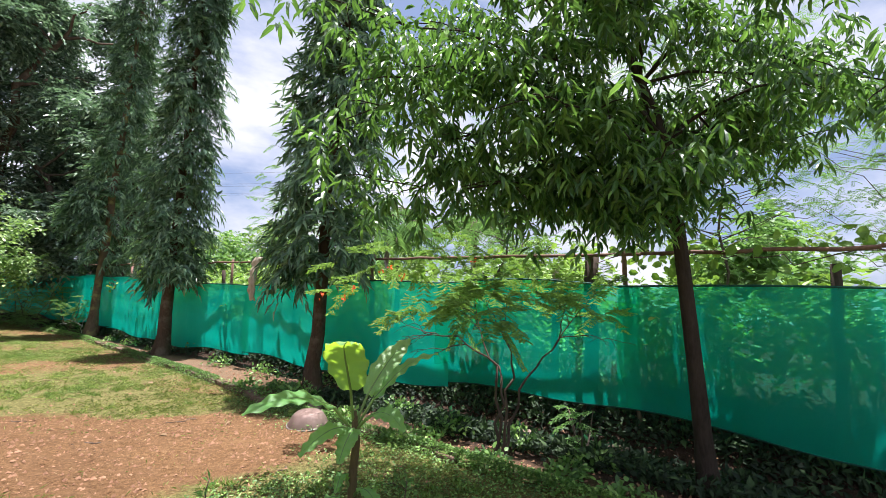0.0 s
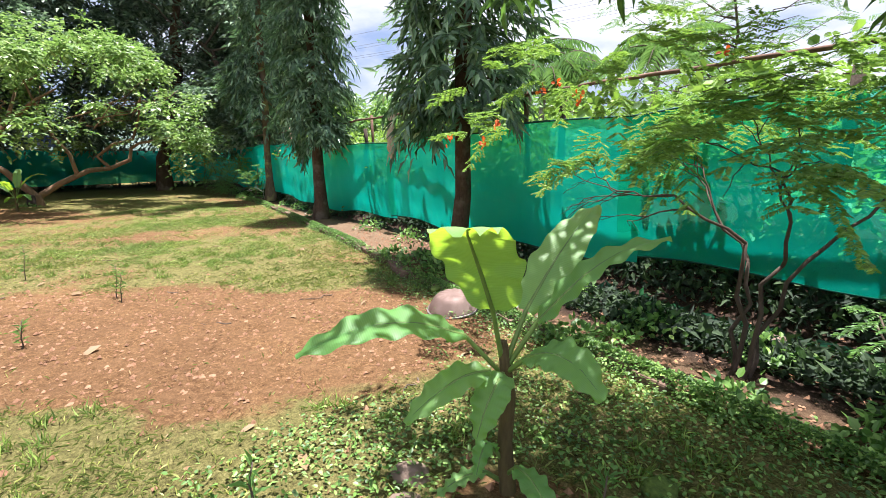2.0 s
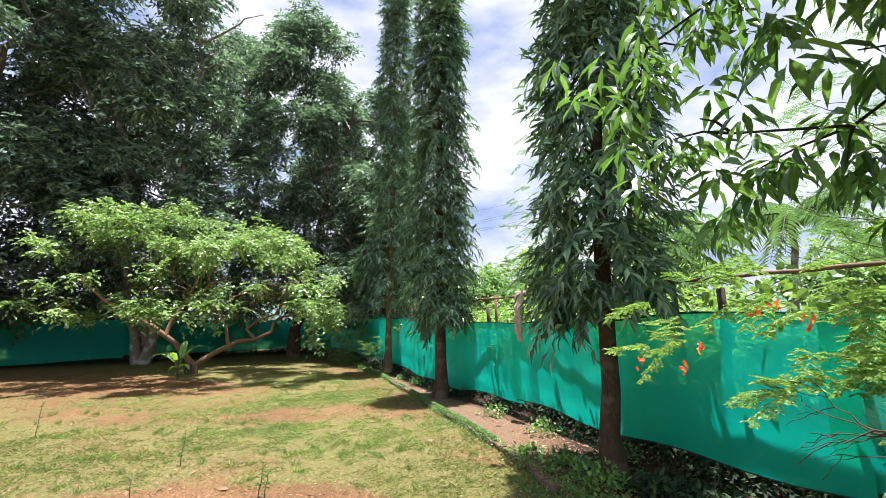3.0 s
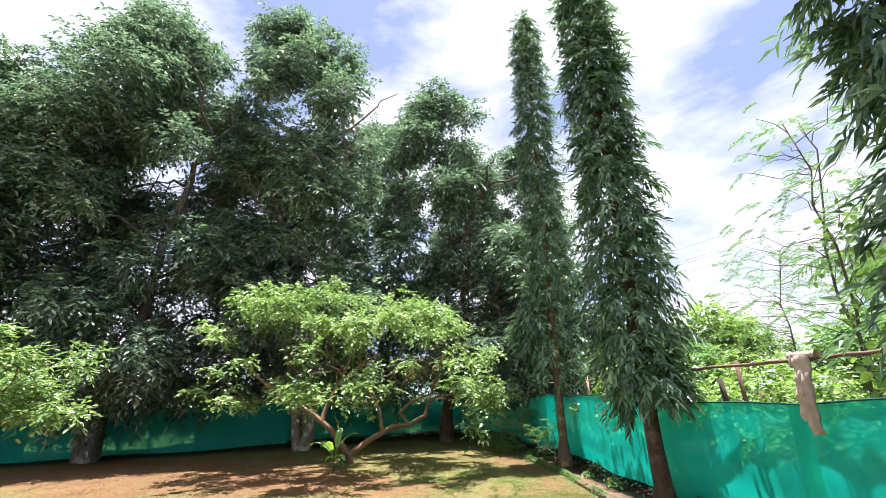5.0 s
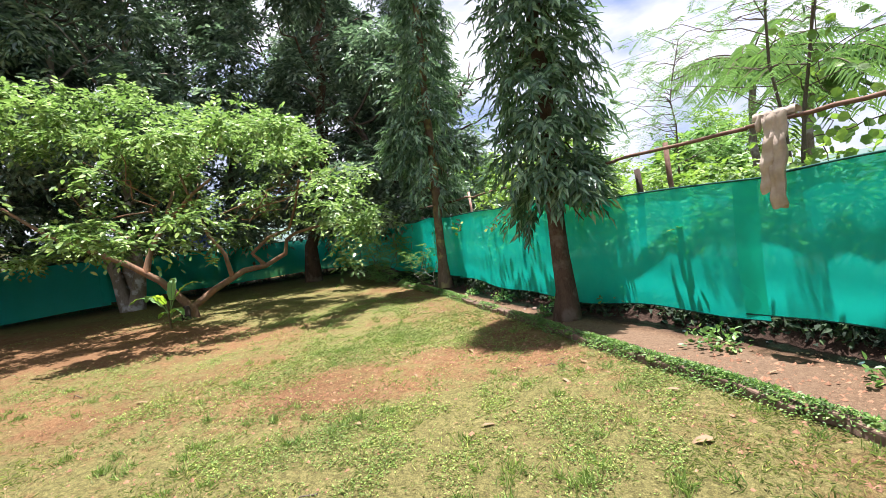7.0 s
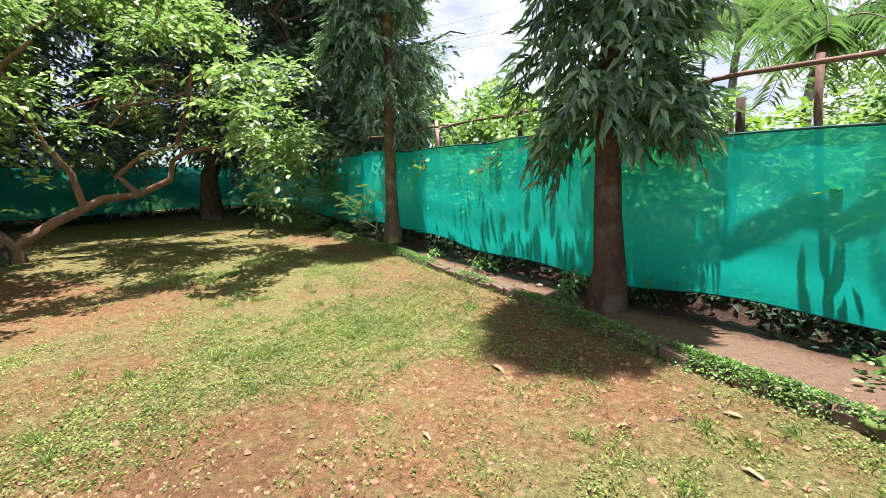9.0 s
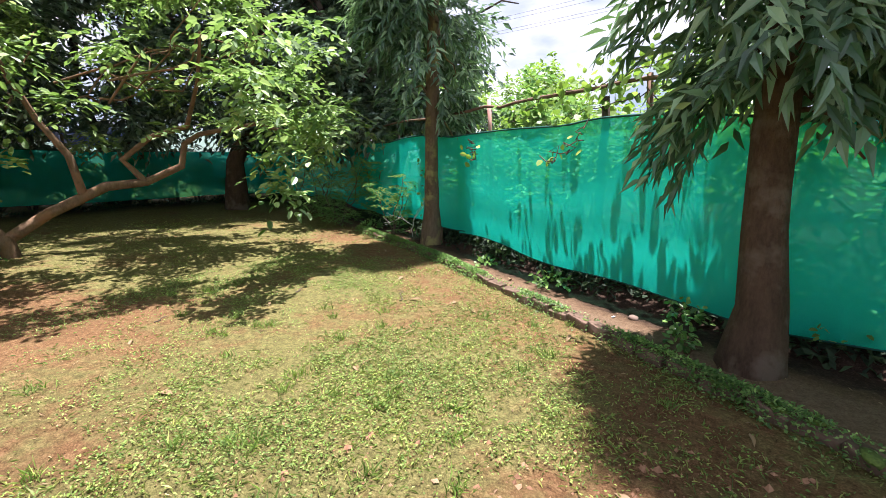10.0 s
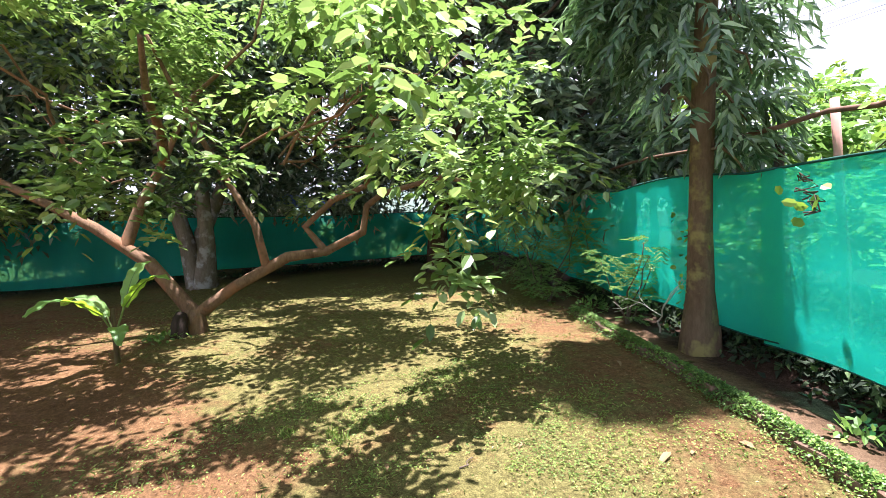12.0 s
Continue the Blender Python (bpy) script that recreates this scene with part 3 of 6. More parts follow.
def mast_tree(x, y, top, r_base, crown_low, radius, lean=(0, 0), clumps=3000, label="", bark=None, lobes=(), thin=0.0):
    z0 = float(height(x, y))
    tree = thing("mast_tree", label, "tree", (x, y, z0), "mast trees along the path")
    tp = trunk_points((0, 0, -0.08), top - 0.4, lean, 22, 0.02)
    tt = np.linspace(0, 1, 22)
    rr = r_base * (1 - 0.82 * tt) * (1 + 0.7 * np.exp(-tt * 38))

    def axis(z):
        u = np.clip(z / (top - 0.4), 0, 1)
        return lean[0] * u, lean[1] * u
    # leafy twigs that arch out of the crown and hang, their leaves drooping on both sides
    u = rng.random(clumps) ** 1.1
    z = crown_low + 0.45 + (top - crown_low - 0.45) * u
    prof = radius * np.interp(u, [0, 0.04, 0.2, 0.5, 0.8, 0.95, 1.0], [0.95, 1.15, 1.1, 0.9, 0.72, 0.5, 0.12])
    a = rng.uniform(0, 2 * np.pi, clumps)
    lumps = 1 + 0.22 * np.sin(a * 3 + z * 2.1) + 0.18 * np.sin(a * 5 - z * 3.7) + 0.16 * np.sin(z * 7 + a)
    r = prof * lumps * np.sqrt(rng.uniform(0.12, 1.0, clumps))
    few = (rng.random(clumps) < thin) & (z < crown_low + 2.4)
    z, a, r = z[~few], a[~few], r[~few]
    ax, ay = axis(z)
    c = np.stack([ax + r * np.cos(a), ay + r * np.sin(a), z], -1)
    for dx, dy, dz, lr, lh, count in lobes:
        v = unit(rng.normal(size=(count, 3))) * rng.uniform(0.4, 1, (count, 1)) * [lr, lr, lh] + [dx, dy, dz]
        c = np.vstack([c, v])
        a = np.concatenate([a, np.arctan2(v[:, 1] - dy * 0.5, v[:, 0] - dx * 0.5)])
    m, per = len(c), 9
    w = np.stack([np.cos(a), np.sin(a), rng.uniform(-0.8, 0.45, m)], -1) + rng.normal(size=(m, 3)) * 0.35
    w = unit(w)
    t = np.linspace(0.1, 1, per)[None, :] + rng.normal(size=(m, per)) * 0.02
    L = rng.uniform(0.2, 0.42, m)[:, None]
    pos = c[:, None] + w[:, None] * (t * L)[..., None]
    pos[..., 2] -= 0.55 * t ** 2 * L
    side = unit(np.cross(w, np.array([0, 0, 1.0])) + 1e-4)
    sg = np.where(np.arange(per) % 2, 1.0, -1.0)[None, :, None]
    hang = rng.uniform(0.1, 0.85, m)[:, None, None]
    d = w[:, None] * (0.45 + 0.4 * t[..., None]) + side[:, None] * sg * (0.75 - 0.4 * t[..., None]) + rng.normal(size=(m, per, 3)) * 0.16
    d[..., 2:] -= hang
    up = w[:, None] * 0.8 + np.array([0, 0, 0.7]) + rng.normal(size=(m, per, 3)) * 0.3
    pos, d, up = pos.reshape(-1, 3), d.reshape(-1, 3), up.reshape(-1, 3)
    n = len(pos)
    mesh_part("foliage", leaves_mesh("foliage", pos, d, up, rng.uniform(0.15, 0.24, n), rng.uniform(0.042, 0.062, n), MAST_LEAF, LEAF4), tree,
              "dense drooping narrow glossy leaves")
    limbs = []
    for k in range(60):
        zb = crown_low + 0.2 + (top - crown_low - 0.8) * k / 60
        bx, by = axis(zb)
        an = rng.uniform(0, 2 * np.pi)
        rl = radius * 0.85 * (1 - 0.4 * k / 60)
        limbs.append((bend((bx, by, zb), (bx + rl * math.cos(an), by + rl * math.sin(an), zb - 0.35 * rng.random()), 6, 0.05, 0.15), np.linspace(0.022, 0.007, 6)))
    mesh_part("trunk", limbs_mesh("trunk", [(tp, rr)] + limbs, bark or MAST_BARK, 12, 0.03), tree)
    return tree


mast_tree(-6.24, 10.2, 11.0, 0.135, 1.42, 0.50, (-0.12, 0.1), 1750, "tall columnar mast tree with flared trunk beside mossy edging",
          lobes=((0.3, -0.15, 1.95, 0.4, 0.3, 60), (-0.45, 0.15, 1.75, 0.2, 0.3, 22)))
mast_tree(-10.28, 13.32, 15.0, 0.12, 1.75, 0.47, (0.1, 0.1), 1550, "tall slim mast tree with yellowish lichen on its trunk", LICHEN_BARK,
          lobes=((-0.45, -0.35, 3.7, 0.5, 0.9, 200), (0.35, 0.1, 2.2, 0.3, 0.4, 30)), thin=0.5)
mast_tree(-1.96, 7.16, 10.5, 0.112, 1.45, 0.54, (0.05, 0.1), 1600, "columnar mast tree with drooping foliage beside the upturned pan",
          lobes=((-0.35, -0.25, 1.9, 0.3, 0.35, 40),))


def branching(start, way, length, r, depth, out, tips, spread=0.5, rise=0.15, n=6):
    way = np.array(way, float)
    way /= np.linalg.norm(way)
    end = np.array(start, float) + way * length
    pts = bend(start, end, n, 0.035)
    out.append((pts, np.linspace(r, r * 0.6, n)))
    if depth == 0:
        tips.append((end, way))
        return
    for k in range(2 + (rng.random() < 0.55)):
        w = way + rng.normal(size=3) * spread + np.array([0, 0, rise])
        branching(pts[-1 - (k % 2)], w, length * rng.uniform(0.6, 0.85), r * 0.6, depth - 1, out, tips, spread, rise, n)


def crown_tree(name, x, y, stems, leaf, bark, centres, per, leaf_len, leaf_wid, label, category="tree", template=LEAF2, group="", twig=0.5, droop=0.4, spray=6, sides=8):
    """A tree from its limbs and from balls of foliage (x, y, z, radius, flatness)."""
    z0 = float(height(x, y))
    tree = thing(name, label, category, (x, y, z0), group)
    mesh_part("trunk", limbs_mesh("trunk", stems, bark, sides, 0.05), tree)
    P, D, U = [], [], []
    for cx, cy, cz, rad, flat in centres:
        k = max(3, int(per * rad ** 2))
        v = unit(rng.normal(size=(k, 3)))
        rr = rad * rng.uniform(0.35, 1.0, k) ** 0.6
        lum = 1 + 0.2 * np.sin(v[:, 0] * 6 + cx) + 0.2 * np.sin(v[:, 1] * 7 + cy * 2)
        c = np.array([cx, cy, cz]) + v * (rr * lum)[:, None] * np.array([1, 1, flat])
        p, d, u = sprays(c - v * twig * 0.5, v * np.array([1, 1, 0.5]) + rng.normal(size=(k, 3)) * 0.4, spray, 0.8, droop, rng.uniform(0.6, 1.2, k) * twig)
        P.append(p), D.append(d), U.append(u)
    P, D, U = np.vstack(P), np.vstack(D), np.vstack(U)
    mesh_part("foliage", leaves_mesh("foliage", P, D, U, rng.uniform(0.75, 1.2, len(P)) * leaf_len, rng.uniform(0.8, 1.15, len(P)) * leaf_wid, leaf, template), tree)
    return tree


def wood_tree(x, y, top, spread, trunk_r, label, forks=3, low=2.2, bark=DARK_BARK, density=1.0, shift=(0, 0)):
    """A tall dark woodland tree with several forks and an open crown."""
    stems, centres = [], []
    for k in range(forks):
        a = 2 * np.pi * k / forks + rng.uniform(0, 1)
        fx, fy = 0.28 * spread * math.cos(a), 0.28 * spread * math.sin(a)
        b0 = (0.12 * math.cos(a), 0.12 * math.sin(a), -0.1)
        p = bend(b0, (fx, fy, top * 0.55), 9, 0.015)
        stems.append((p, np.linspace(trunk_r, trunk_r * 0.5, 9) * (1 + 0.6 * np.exp(-np.arange(9) * 1.6))))
        p2 = bend(p[-1], (fx * 1.8 + shift[0] * 0.7, fy * 1.8 + shift[1] * 0.7, top * 0.72), 8, 0.03)
        stems.append((p2, np.linspace(trunk_r * 0.5, 0.015, 8)))
        for j in range(9):
            s = p[3 + j % 6] if j < 6 else p2[j - 5]
            an = rng.uniform(0, 2 * np.pi)
            e = s + np.array([spread * 0.42 * math.cos(an), spread * 0.42 * math.sin(an), rng.uniform(0.6, 2.2)])
            stems.append((bend(s, e, 6, 0.05, 0.2), np.linspace(trunk_r * 0.3, 0.015, 6)))
    count = int(86 * density)
    for k in range(count):
        u = (k + rng.random()) / count
        z = low + (top - low) * u
        rad = spread * 0.5 * np.interp(u, [0, 0.25, 0.6, 0.9, 1], [0.75, 1.0, 0.9, 0.6, 0.15])
        a, rr = rng.uniform(0, 2 * np.pi), rad * math.sqrt(rng.uniform(0.05, 1))
        centres.append((rr * math.cos(a), rr * math.sin(a), z - 0.4, rng.uniform(0.45, 1.05) * spread / 5.5, 0.8))
    centres = [(cx + shift[0] * cz / top, cy + shift[1] * cz / top, cz, q, w) for cx, cy, cz, q, w in centres]
    return crown_tree("woodland_tree", x, y, stems, WOOD_LEAF, bark, centres, 92, 0.25, 0.105, label, group="tall woodland trees at the garden edge", twig=0.6)


wood_tree(-20.6, 10.6, 20.3, 7.3, 0.17, "tall leafy tree with three pale forked trunks by the net", 3, 3.0, PALE_BARK, 1.0, (0, -1.8))
wood_tree(-18.3, 16.0, 18.2, 6.5, 0.22, "tall dense tree with one brown trunk in the shade", 1, 2.6, MAST_BARK)
wood_tree(-23.6, 4.0, 19.0, 9.2, 0.24, "wide dark leafy tree with a pale twin trunk", 2, 2.2, GREY_BARK, 1.3)
for x, y, top, sp, lb in ((-24.8, 8.6, 15.5, 5.5, "dark woodland tree behind the far net"), (-23.3, 15.5, 18.5, 5.8, "dense dark tree beyond the net corner"),
                          (-27.0, 12.5, 16, 6.5, "tall dark tree behind the far net"), (-21.0, 20.5, 17.0, 6.0, "dark tree outside the garden corner"),
                          (-27.5, 2.0, 17, 7.0, "broad dark tree beyond the long far net"), (-16.6, 20.4, 15.5, 5.0, "dark bushy tree past the corner of the nets"),
                          (-13.4, 16.7, 9.0, 5.0, "dark bushy tree leaning over the garden corner"), (-28.5, -4.0, 17, 7.5, "broad shady tree beyond the far net"), (-24.0, -1.2, 15, 5.5, "leafy tree on the open side of the lawn")):
    wood_tree(x, y, top, sp, 0.16, lb, 2, 2.4, DARK_BARK, 0.9)


def guava_tree():
    s = lambda pts, r0, r1: (np.array(pts, float), np.linspace(r0, r1, len(pts)))
    stems = [s([(0, 0, -0.1), (0.02, -0.02, 0.15), (0, 0, 0.30)], 0.16, 0.125),
             s([(0, 0, 0.24), (-0.32, -0.45, 0.95), (-0.6, -1.0, 1.45), (-0.9, -1.5, 1.8), (-1.2, -2.1, 2.2), (-1.4, -2.8, 2.9)], 0.095, 0.028),
             s([(-0.45, -0.7, 1.15), (-0.5, -0.5, 1.7), (-0.3, -0.2, 2.3), (-0.4, 0.2, 3.2)], 0.08, 0.03),
             s([(0, 0, 0.22), (0.25, 0.45, 0.58), (0.65, 1.05, 0.95), (0.9, 1.5, 1.0), (1.15, 1.95, 1.25), (1.2, 2.0, 1.6), (1.45, 2.1, 1.75), (2.4, 2.4, 1.9), (3.2, 2.2, 1.75)], 0.088, 0.022),
             s([(0.9, 1.5, 1.0), (0.7, 1.3, 1.35), (1.0, 1.6, 1.7), (1.6, 1.8, 1.85), (2.2, 1.6, 2.4), (2.9, 1.2, 2.9)], 0.06, 0.02),
             s([(0.5, 0.8, 0.85), (0.5, 0.7, 1.4), (0.25, 0.5, 1.9), (0.6, 0.0, 2.7), (0.9, -0.4, 3.5)], 0.06, 0.02),
             s([(-0.3, -0.2, 2.3), (0.6, -0.3, 2.5), (1.5, -0.5, 2.7), (2.5, -0.6, 2.9)], 0.07, 0.02),
             s([(-0.4, 0.2, 3.2), (0.3, 0.9, 3.9), (0.8, 1.0, 4.6)], 0.03, 0.012)]
    for k in range(15):
        a = rng.uniform(0, 2 * np.pi)
        r1, r2 = rng.uniform(0.6, 1.6), rng.uniform(2.2, 3.4)
        stems.append((bend((0.4 + r1 * math.cos(a), 0.1 + r1 * math.sin(a), rng.uniform(2.0, 2.8)), (0.5 + r2 * math.cos(a), 0.1 + r2 * math.sin(a), rng.uniform(2.3, 3.8)), 7, 0.06), np.linspace(0.017, 0.006, 7)))
    centres = []
    for k in range(165):
        a, q = rng.uniform(0, 2 * np.pi), math.sqrt(rng.random())
        r = 4.0 * q * (1 + 0.12 * math.sin(3 * a + 1))
        dome = (2.35 + 0.5 * math.sin(2.3 * a + 4)) + 2.7 * math.sqrt(max(0, 1 - (q * 0.97) ** 2))
        z = rng.uniform(0.35 + 0.65 * q, 1.0) * (dome - 1.9) + 1.9 if q < 0.8 else rng.uniform(1.5, dome)
        cx, cy = 0.5 + r * math.cos(a), r * math.sin(a)
        centres.append((cx, cy, max(z, 1.75), rng.uniform(0.28, 0.52), 0.6))
    for c in ((4.1, 1.1, 1.75), (4.2, 1.05, 1.45), (4.2, 1.0, 1.15), (4.25, 1.05, 0.95), (3.9, 0.9, 2.2), (3.6, 1.6, 1.9), (3.7, 2.3, 1.5)):
        centres.append((*c, 0.27, 1.1))
    for c in ((2.0, -1.1, 1.66, 0.32), (2.0, -0.75, 1.9, 0.35), (2.0, -0.5, 1.35, 0.2), (2.0, 0.1, 2.05, 0.36), (2.0, -0.8, 2.35, 0.42), (2.1, 0.7, 2.75, 0.42),
              (1.9, -1.3, 2.1, 0.38), (2.0, 1.2, 1.72, 0.2), (1.2, -1.8, 1.8, 0.34), (0.6, -2.4, 2.1, 0.4), (1.4, -0.2, 2.6, 0.4), (1.5, 1.2, 2.6, 0.4)):
        centres.append((*c, 0.8))
    return crown_tree("guava_tree", -15.1, 9.6, stems, GUAVA_LEAF, GUAVA_BARK, centres, 138, 0.12, 0.062,
                      "low spreading guava tree with smooth tan limbs and light leaves", template=LEAF_ROUND, twig=0.34, droop=0.3, sides=10)


guava_tree()


def side_guava():
    stems = [(bend((0, 0, -0.1), (0.1, 0.2, 1.6), 6, 0.03), np.linspace(0.09, 0.06, 6))]
    centres = []
    for k in range(44):
        a, q = rng.uniform(0, 2 * np.pi), math.sqrt(rng.random())
        centres.append((1.7 * q * math.cos(a), 1.7 * q * math.sin(a), 1.7 + rng.uniform(0.0, 2.0) * (1 - 0.5 * q), rng.uniform(0.35, 0.55), 0.7))
        if k < 14:
            stems.append((bend((0.1, 0.2, 1.4), centres[-1][:3], 6, 0.05), np.linspace(0.035, 0.01, 6)))
    return crown_tree("guava_tree", -14.6, 1.6, stems, GUAVA_LEAF, GUAVA_BARK, centres, 150, 0.12, 0.055,
                      "small sunlit guava tree on the open lawn", template=LEAF_ROUND, twig=0.34, droop=0.3)


side_guava()


def young_tree():
    """The slim tree near the start, its backlit stem painted near black, its long-leaved branches reaching over the
    walk.
    """
    stems = []
    tp = np.array([(0.05, 0, -0.1), (0.0, 0, 0.4), (-0.06, 0, 1.0), (-0.19, 0, 2.2), (-0.28, 0, 3.0), (-0.5, 0.05, 3.6), (-0.7, 0.1, 4.3), (-0.75, 0.1, 5.2), (-0.7, 0.1, 6.2)])
    stems.append((tp, np.array([0.11, 0.078, 0.066, 0.058, 0.052, 0.044, 0.034, 0.024, 0.012])))
    C = []
    ends = [(-2.9, -0.3, 2.45), (-3.2, -0.2, 3.0), (-2.3, -0.5, 2.75), (-2.6, -0.8, 3.1), (-1.6, -1.0, 2.9), (-3.1, -0.9, 3.6), (-1.2, -0.3, 2.55), (-1.7, -0.2, 2.55), (1.0, 0.3, 3.2),
            (0.9, -0.9, 3.2), (1.2, 1.0, 3.5), (0.2, 1.4, 3.1), (-0.5, 0.9, 3.6), (-1.9, -0.9, 3.8), (-2.4, 0.4, 4.2), (1.5, 0.5, 4.3), (0.3, -1.1, 4.1), (-1.2, -1.2, 4.2), (-0.6, 0.9, 5.0),
            (-1.9, -0.3, 5.0), (0.5, 0.2, 5.3), (-1.0, -0.7, 5.8), (-0.3, 0.6, 6.2), (2.1, 0.4, 3.9), (-2.0, -0.6, 2.35), (-0.7, -0.7, 2.55), (-2.6, -0.6, 3.3)]
    for e in ends:
        s = tp[np.argmin(np.abs(tp[:, 2] - (e[2] - 0.35 * 1.0)))]
        p = bend(s, e, 8, 0.03, 0.25)
        stems.append((p, np.linspace(0.017, 0.005, 8)))
        for k in range(2, 8):
            for q in range(2):
                w = (p[k] - p[k - 1]) + rng.normal(size=3) * 0.35
                w /= np.linalg.norm(w)
                w[2] = w[2] * 0.5 - 0.1
                tip = p[k] + w * rng.uniform(0.2, 0.5)
                stems.append((np.array([p[k], (p[k] + tip) / 2 + [0, 0, 0.02], tip]), np.array([0.007, 0.005, 0.003])))
                C.append(p[k] * 0.6 + tip * 0.4)
    tree = thing("young_tree", "slim tree with backlit trunk painted near black and long drooping bright leaves", "tree", (2.26, 3.95, float(height(2.26, 3.95))))
    mesh_part("trunk", limbs_mesh("trunk", stems, BACKLIT_CHAR_BARK, 8, 0.03), tree)
    C = np.repeat(np.array(C), 8, axis=0)
    C = C + rng.normal(size=C.shape) * [0.2, 0.2, 0.16]
    m, per = len(C), 8
    an = rng.uniform(0, 6.28, (m, 1)) + np.arange(per)[None, :] * 2.4
    droop = rng.uniform(0.3, 1.3, (m, 1)) + rng.normal(size=(m, per)) * 0.2
    d = np.stack([np.cos(an), np.sin(an), -droop], -1)
    pos = C[:, None] + d * 0.02 - np.array([0, 0, 0.012]) * np.arange(per)[None, :, None]
    pos, d = pos.reshape(-1, 3), d.reshape(-1, 3)
    n = len(pos)
    mesh_part("foliage", leaves_mesh("foliage", pos, d, rng.normal(size=(n, 3)) * 0.3 + [0, 0, 1], rng.uniform(0.10, 0.17, n), rng.uniform(0.032, 0.048, n), MANGO_LEAF, LEAF6), tree)


young_tree()


def frond_leaves(origins, ways, lengths, pinnae=7, leaflets=9, leaf=0.012, droop=0.5):
    """Feathery twice-divided fronds: position, direction, up and length of each tiny leaflet."""
    P, D, U, ribs = [], [], [], []
    for o, w, L in zip(origins, unit(np.array(ways, float)), lengths):
        side = unit(np.cross(w, [0, 0, 1.0]) + 1e-4)
        ribs.append((np.array([o, o + w * L * 0.5 - [0, 0, droop * L * 0.2], o + w * L - [0, 0, droop * L * 0.8]]), np.array([0.004, 0.003, 0.0015])))
        for k in range(pinnae):
            t = (k + 0.7) / pinnae
            c = o + w * L * t - np.array([0, 0, droop * L * t * t * 0.8])
            pl = L * 0.36 * (1 - 0.45 * abs(t - 0.35))
            for sg in (1, -1):
                pw = unit(side * sg + w * 0.55 + rng.normal(size=3) * 0.12 - np.array([0, 0, droop * rng.uniform(0.2, 1.6)]))
                s = np.linspace(0.1, 1, leaflets)[:, None]
                q = c + pw * pl * s
                ps = unit(np.cross(pw, [0, 0, 1.0]) + 1e-4)
                for g in (1, -1):
                    P.append(q), D.append(np.tile(ps * g + pw * 0.4, (leaflets, 1))), U.append(np.tile([0, 0, 1.0], (leaflets, 1)))
    return np.vstack(P), np.vstack(D), np.vstack(U), ribs


def feathery(name, label, x, y, stems, fronds, size, leaf_len, bark, category="shrub", leaf_mat=FEATHER_LEAF, group="", pinnae=7, leaflets=9, flowers=()):
    ob = thing(name, label, category, (x, y, float(height(x, y))), group)
    mesh_part("stem", limbs_mesh("stem", stems, bark, 6, 0.04), ob)
    o = np.array([f[0] for f in fronds])
    w = np.array([f[1] for f in fronds])
    P, D, U, ribs = frond_leaves(o, w, rng.uniform(0.75, 1.2, len(o)) * size, pinnae, leaflets)
    mesh_part("foliage", leaves_mesh("foliage", P, D, U + rng.normal(size=P.shape) * 0.7, rng.uniform(0.8, 1.2, len(P)) * leaf_len, leaf_len * 0.42, leaf_mat, LEAF2), ob, "feathery fronds of small leaflets")
    if len(flowers):
        for q in flowers:
            F = np.tile(q, (9, 1)) + rng.normal(size=(9, 3)) * 0.012
            mesh_part("flower", leaves_mesh("flower", F, rng.normal(size=F.shape) + [0, 0, 0.5], rng.normal(size=F.shape), 0.03, 0.02, FLOWER, LEAF_ROUND), ob, "orange-red flower head")
    return ob


def flower_shrub():
    stems, tips = [], []
    for k in range(4):
        a = 2 * np.pi * k / 4 + rng.uniform(-0.2, 0.2)
        r = rng.uniform(0.1, 0.3)
        s = (0.05 * math.cos(a), 0.05 * math.sin(a), -0.05)
        e = (0.35 * r + 0.16 * math.cos(a) * 1.0, 0.16 * math.sin(a), 0.7 + 0.2 * rng.random())
        stems.append((bend(s, e, 6, 0.04), np.linspace(0.017, 0.011, 6)))
        branching(e, (0.9 * math.cos(a) - 0.3, 0.75 * math.sin(a), 0.8), 0.5, 0.012, 3, stems, tips, 0.45, -0.02, 5)
    fr = []
    for e, w in tips:
        for k in range(3 if e[2] > 1.2 else 0):
            ww = w * 0.6 + rng.normal(size=3) * 0.6
            ww[2] = ww[2] * 0.7
            fr.append((np.array(e), ww))
    while len(fr) < 185:
        a, q = rng.uniform(0, 2 * np.pi), math.sqrt(rng.random())
        p = np.array([-0.7 + 1.25 * q * math.cos(a), 0.95 * q * math.sin(a), 1.45 + 0.45 * rng.random() + 0.35 * (1 - q)])
        fr.append((p, (math.cos(a) + 0.5 * rng.normal(), math.sin(a) + 0.5 * rng.normal(), 0.45 * rng.normal() + 0.1)))
    fl = [(-1.04, -0.45, 1.68), (-1.5, -0.45, 1.55), (-1.15, -0.45, 1.76), (-1.24, -0.45, 1.73), (-1.78, -0.45, 1.47), (-1.57, -0.45, 1.44), (-0.35, -0.45, 1.87)]
    feathery("flowering_shrub", "many-stemmed shrub with feathery leaves and orange flower heads", 0.64, 4.7, stems, fr, 0.27, 0.03, DARK_BARK, "shrub", SHRUB_LEAF, "", 6, 8, fl)


flower_shrub()


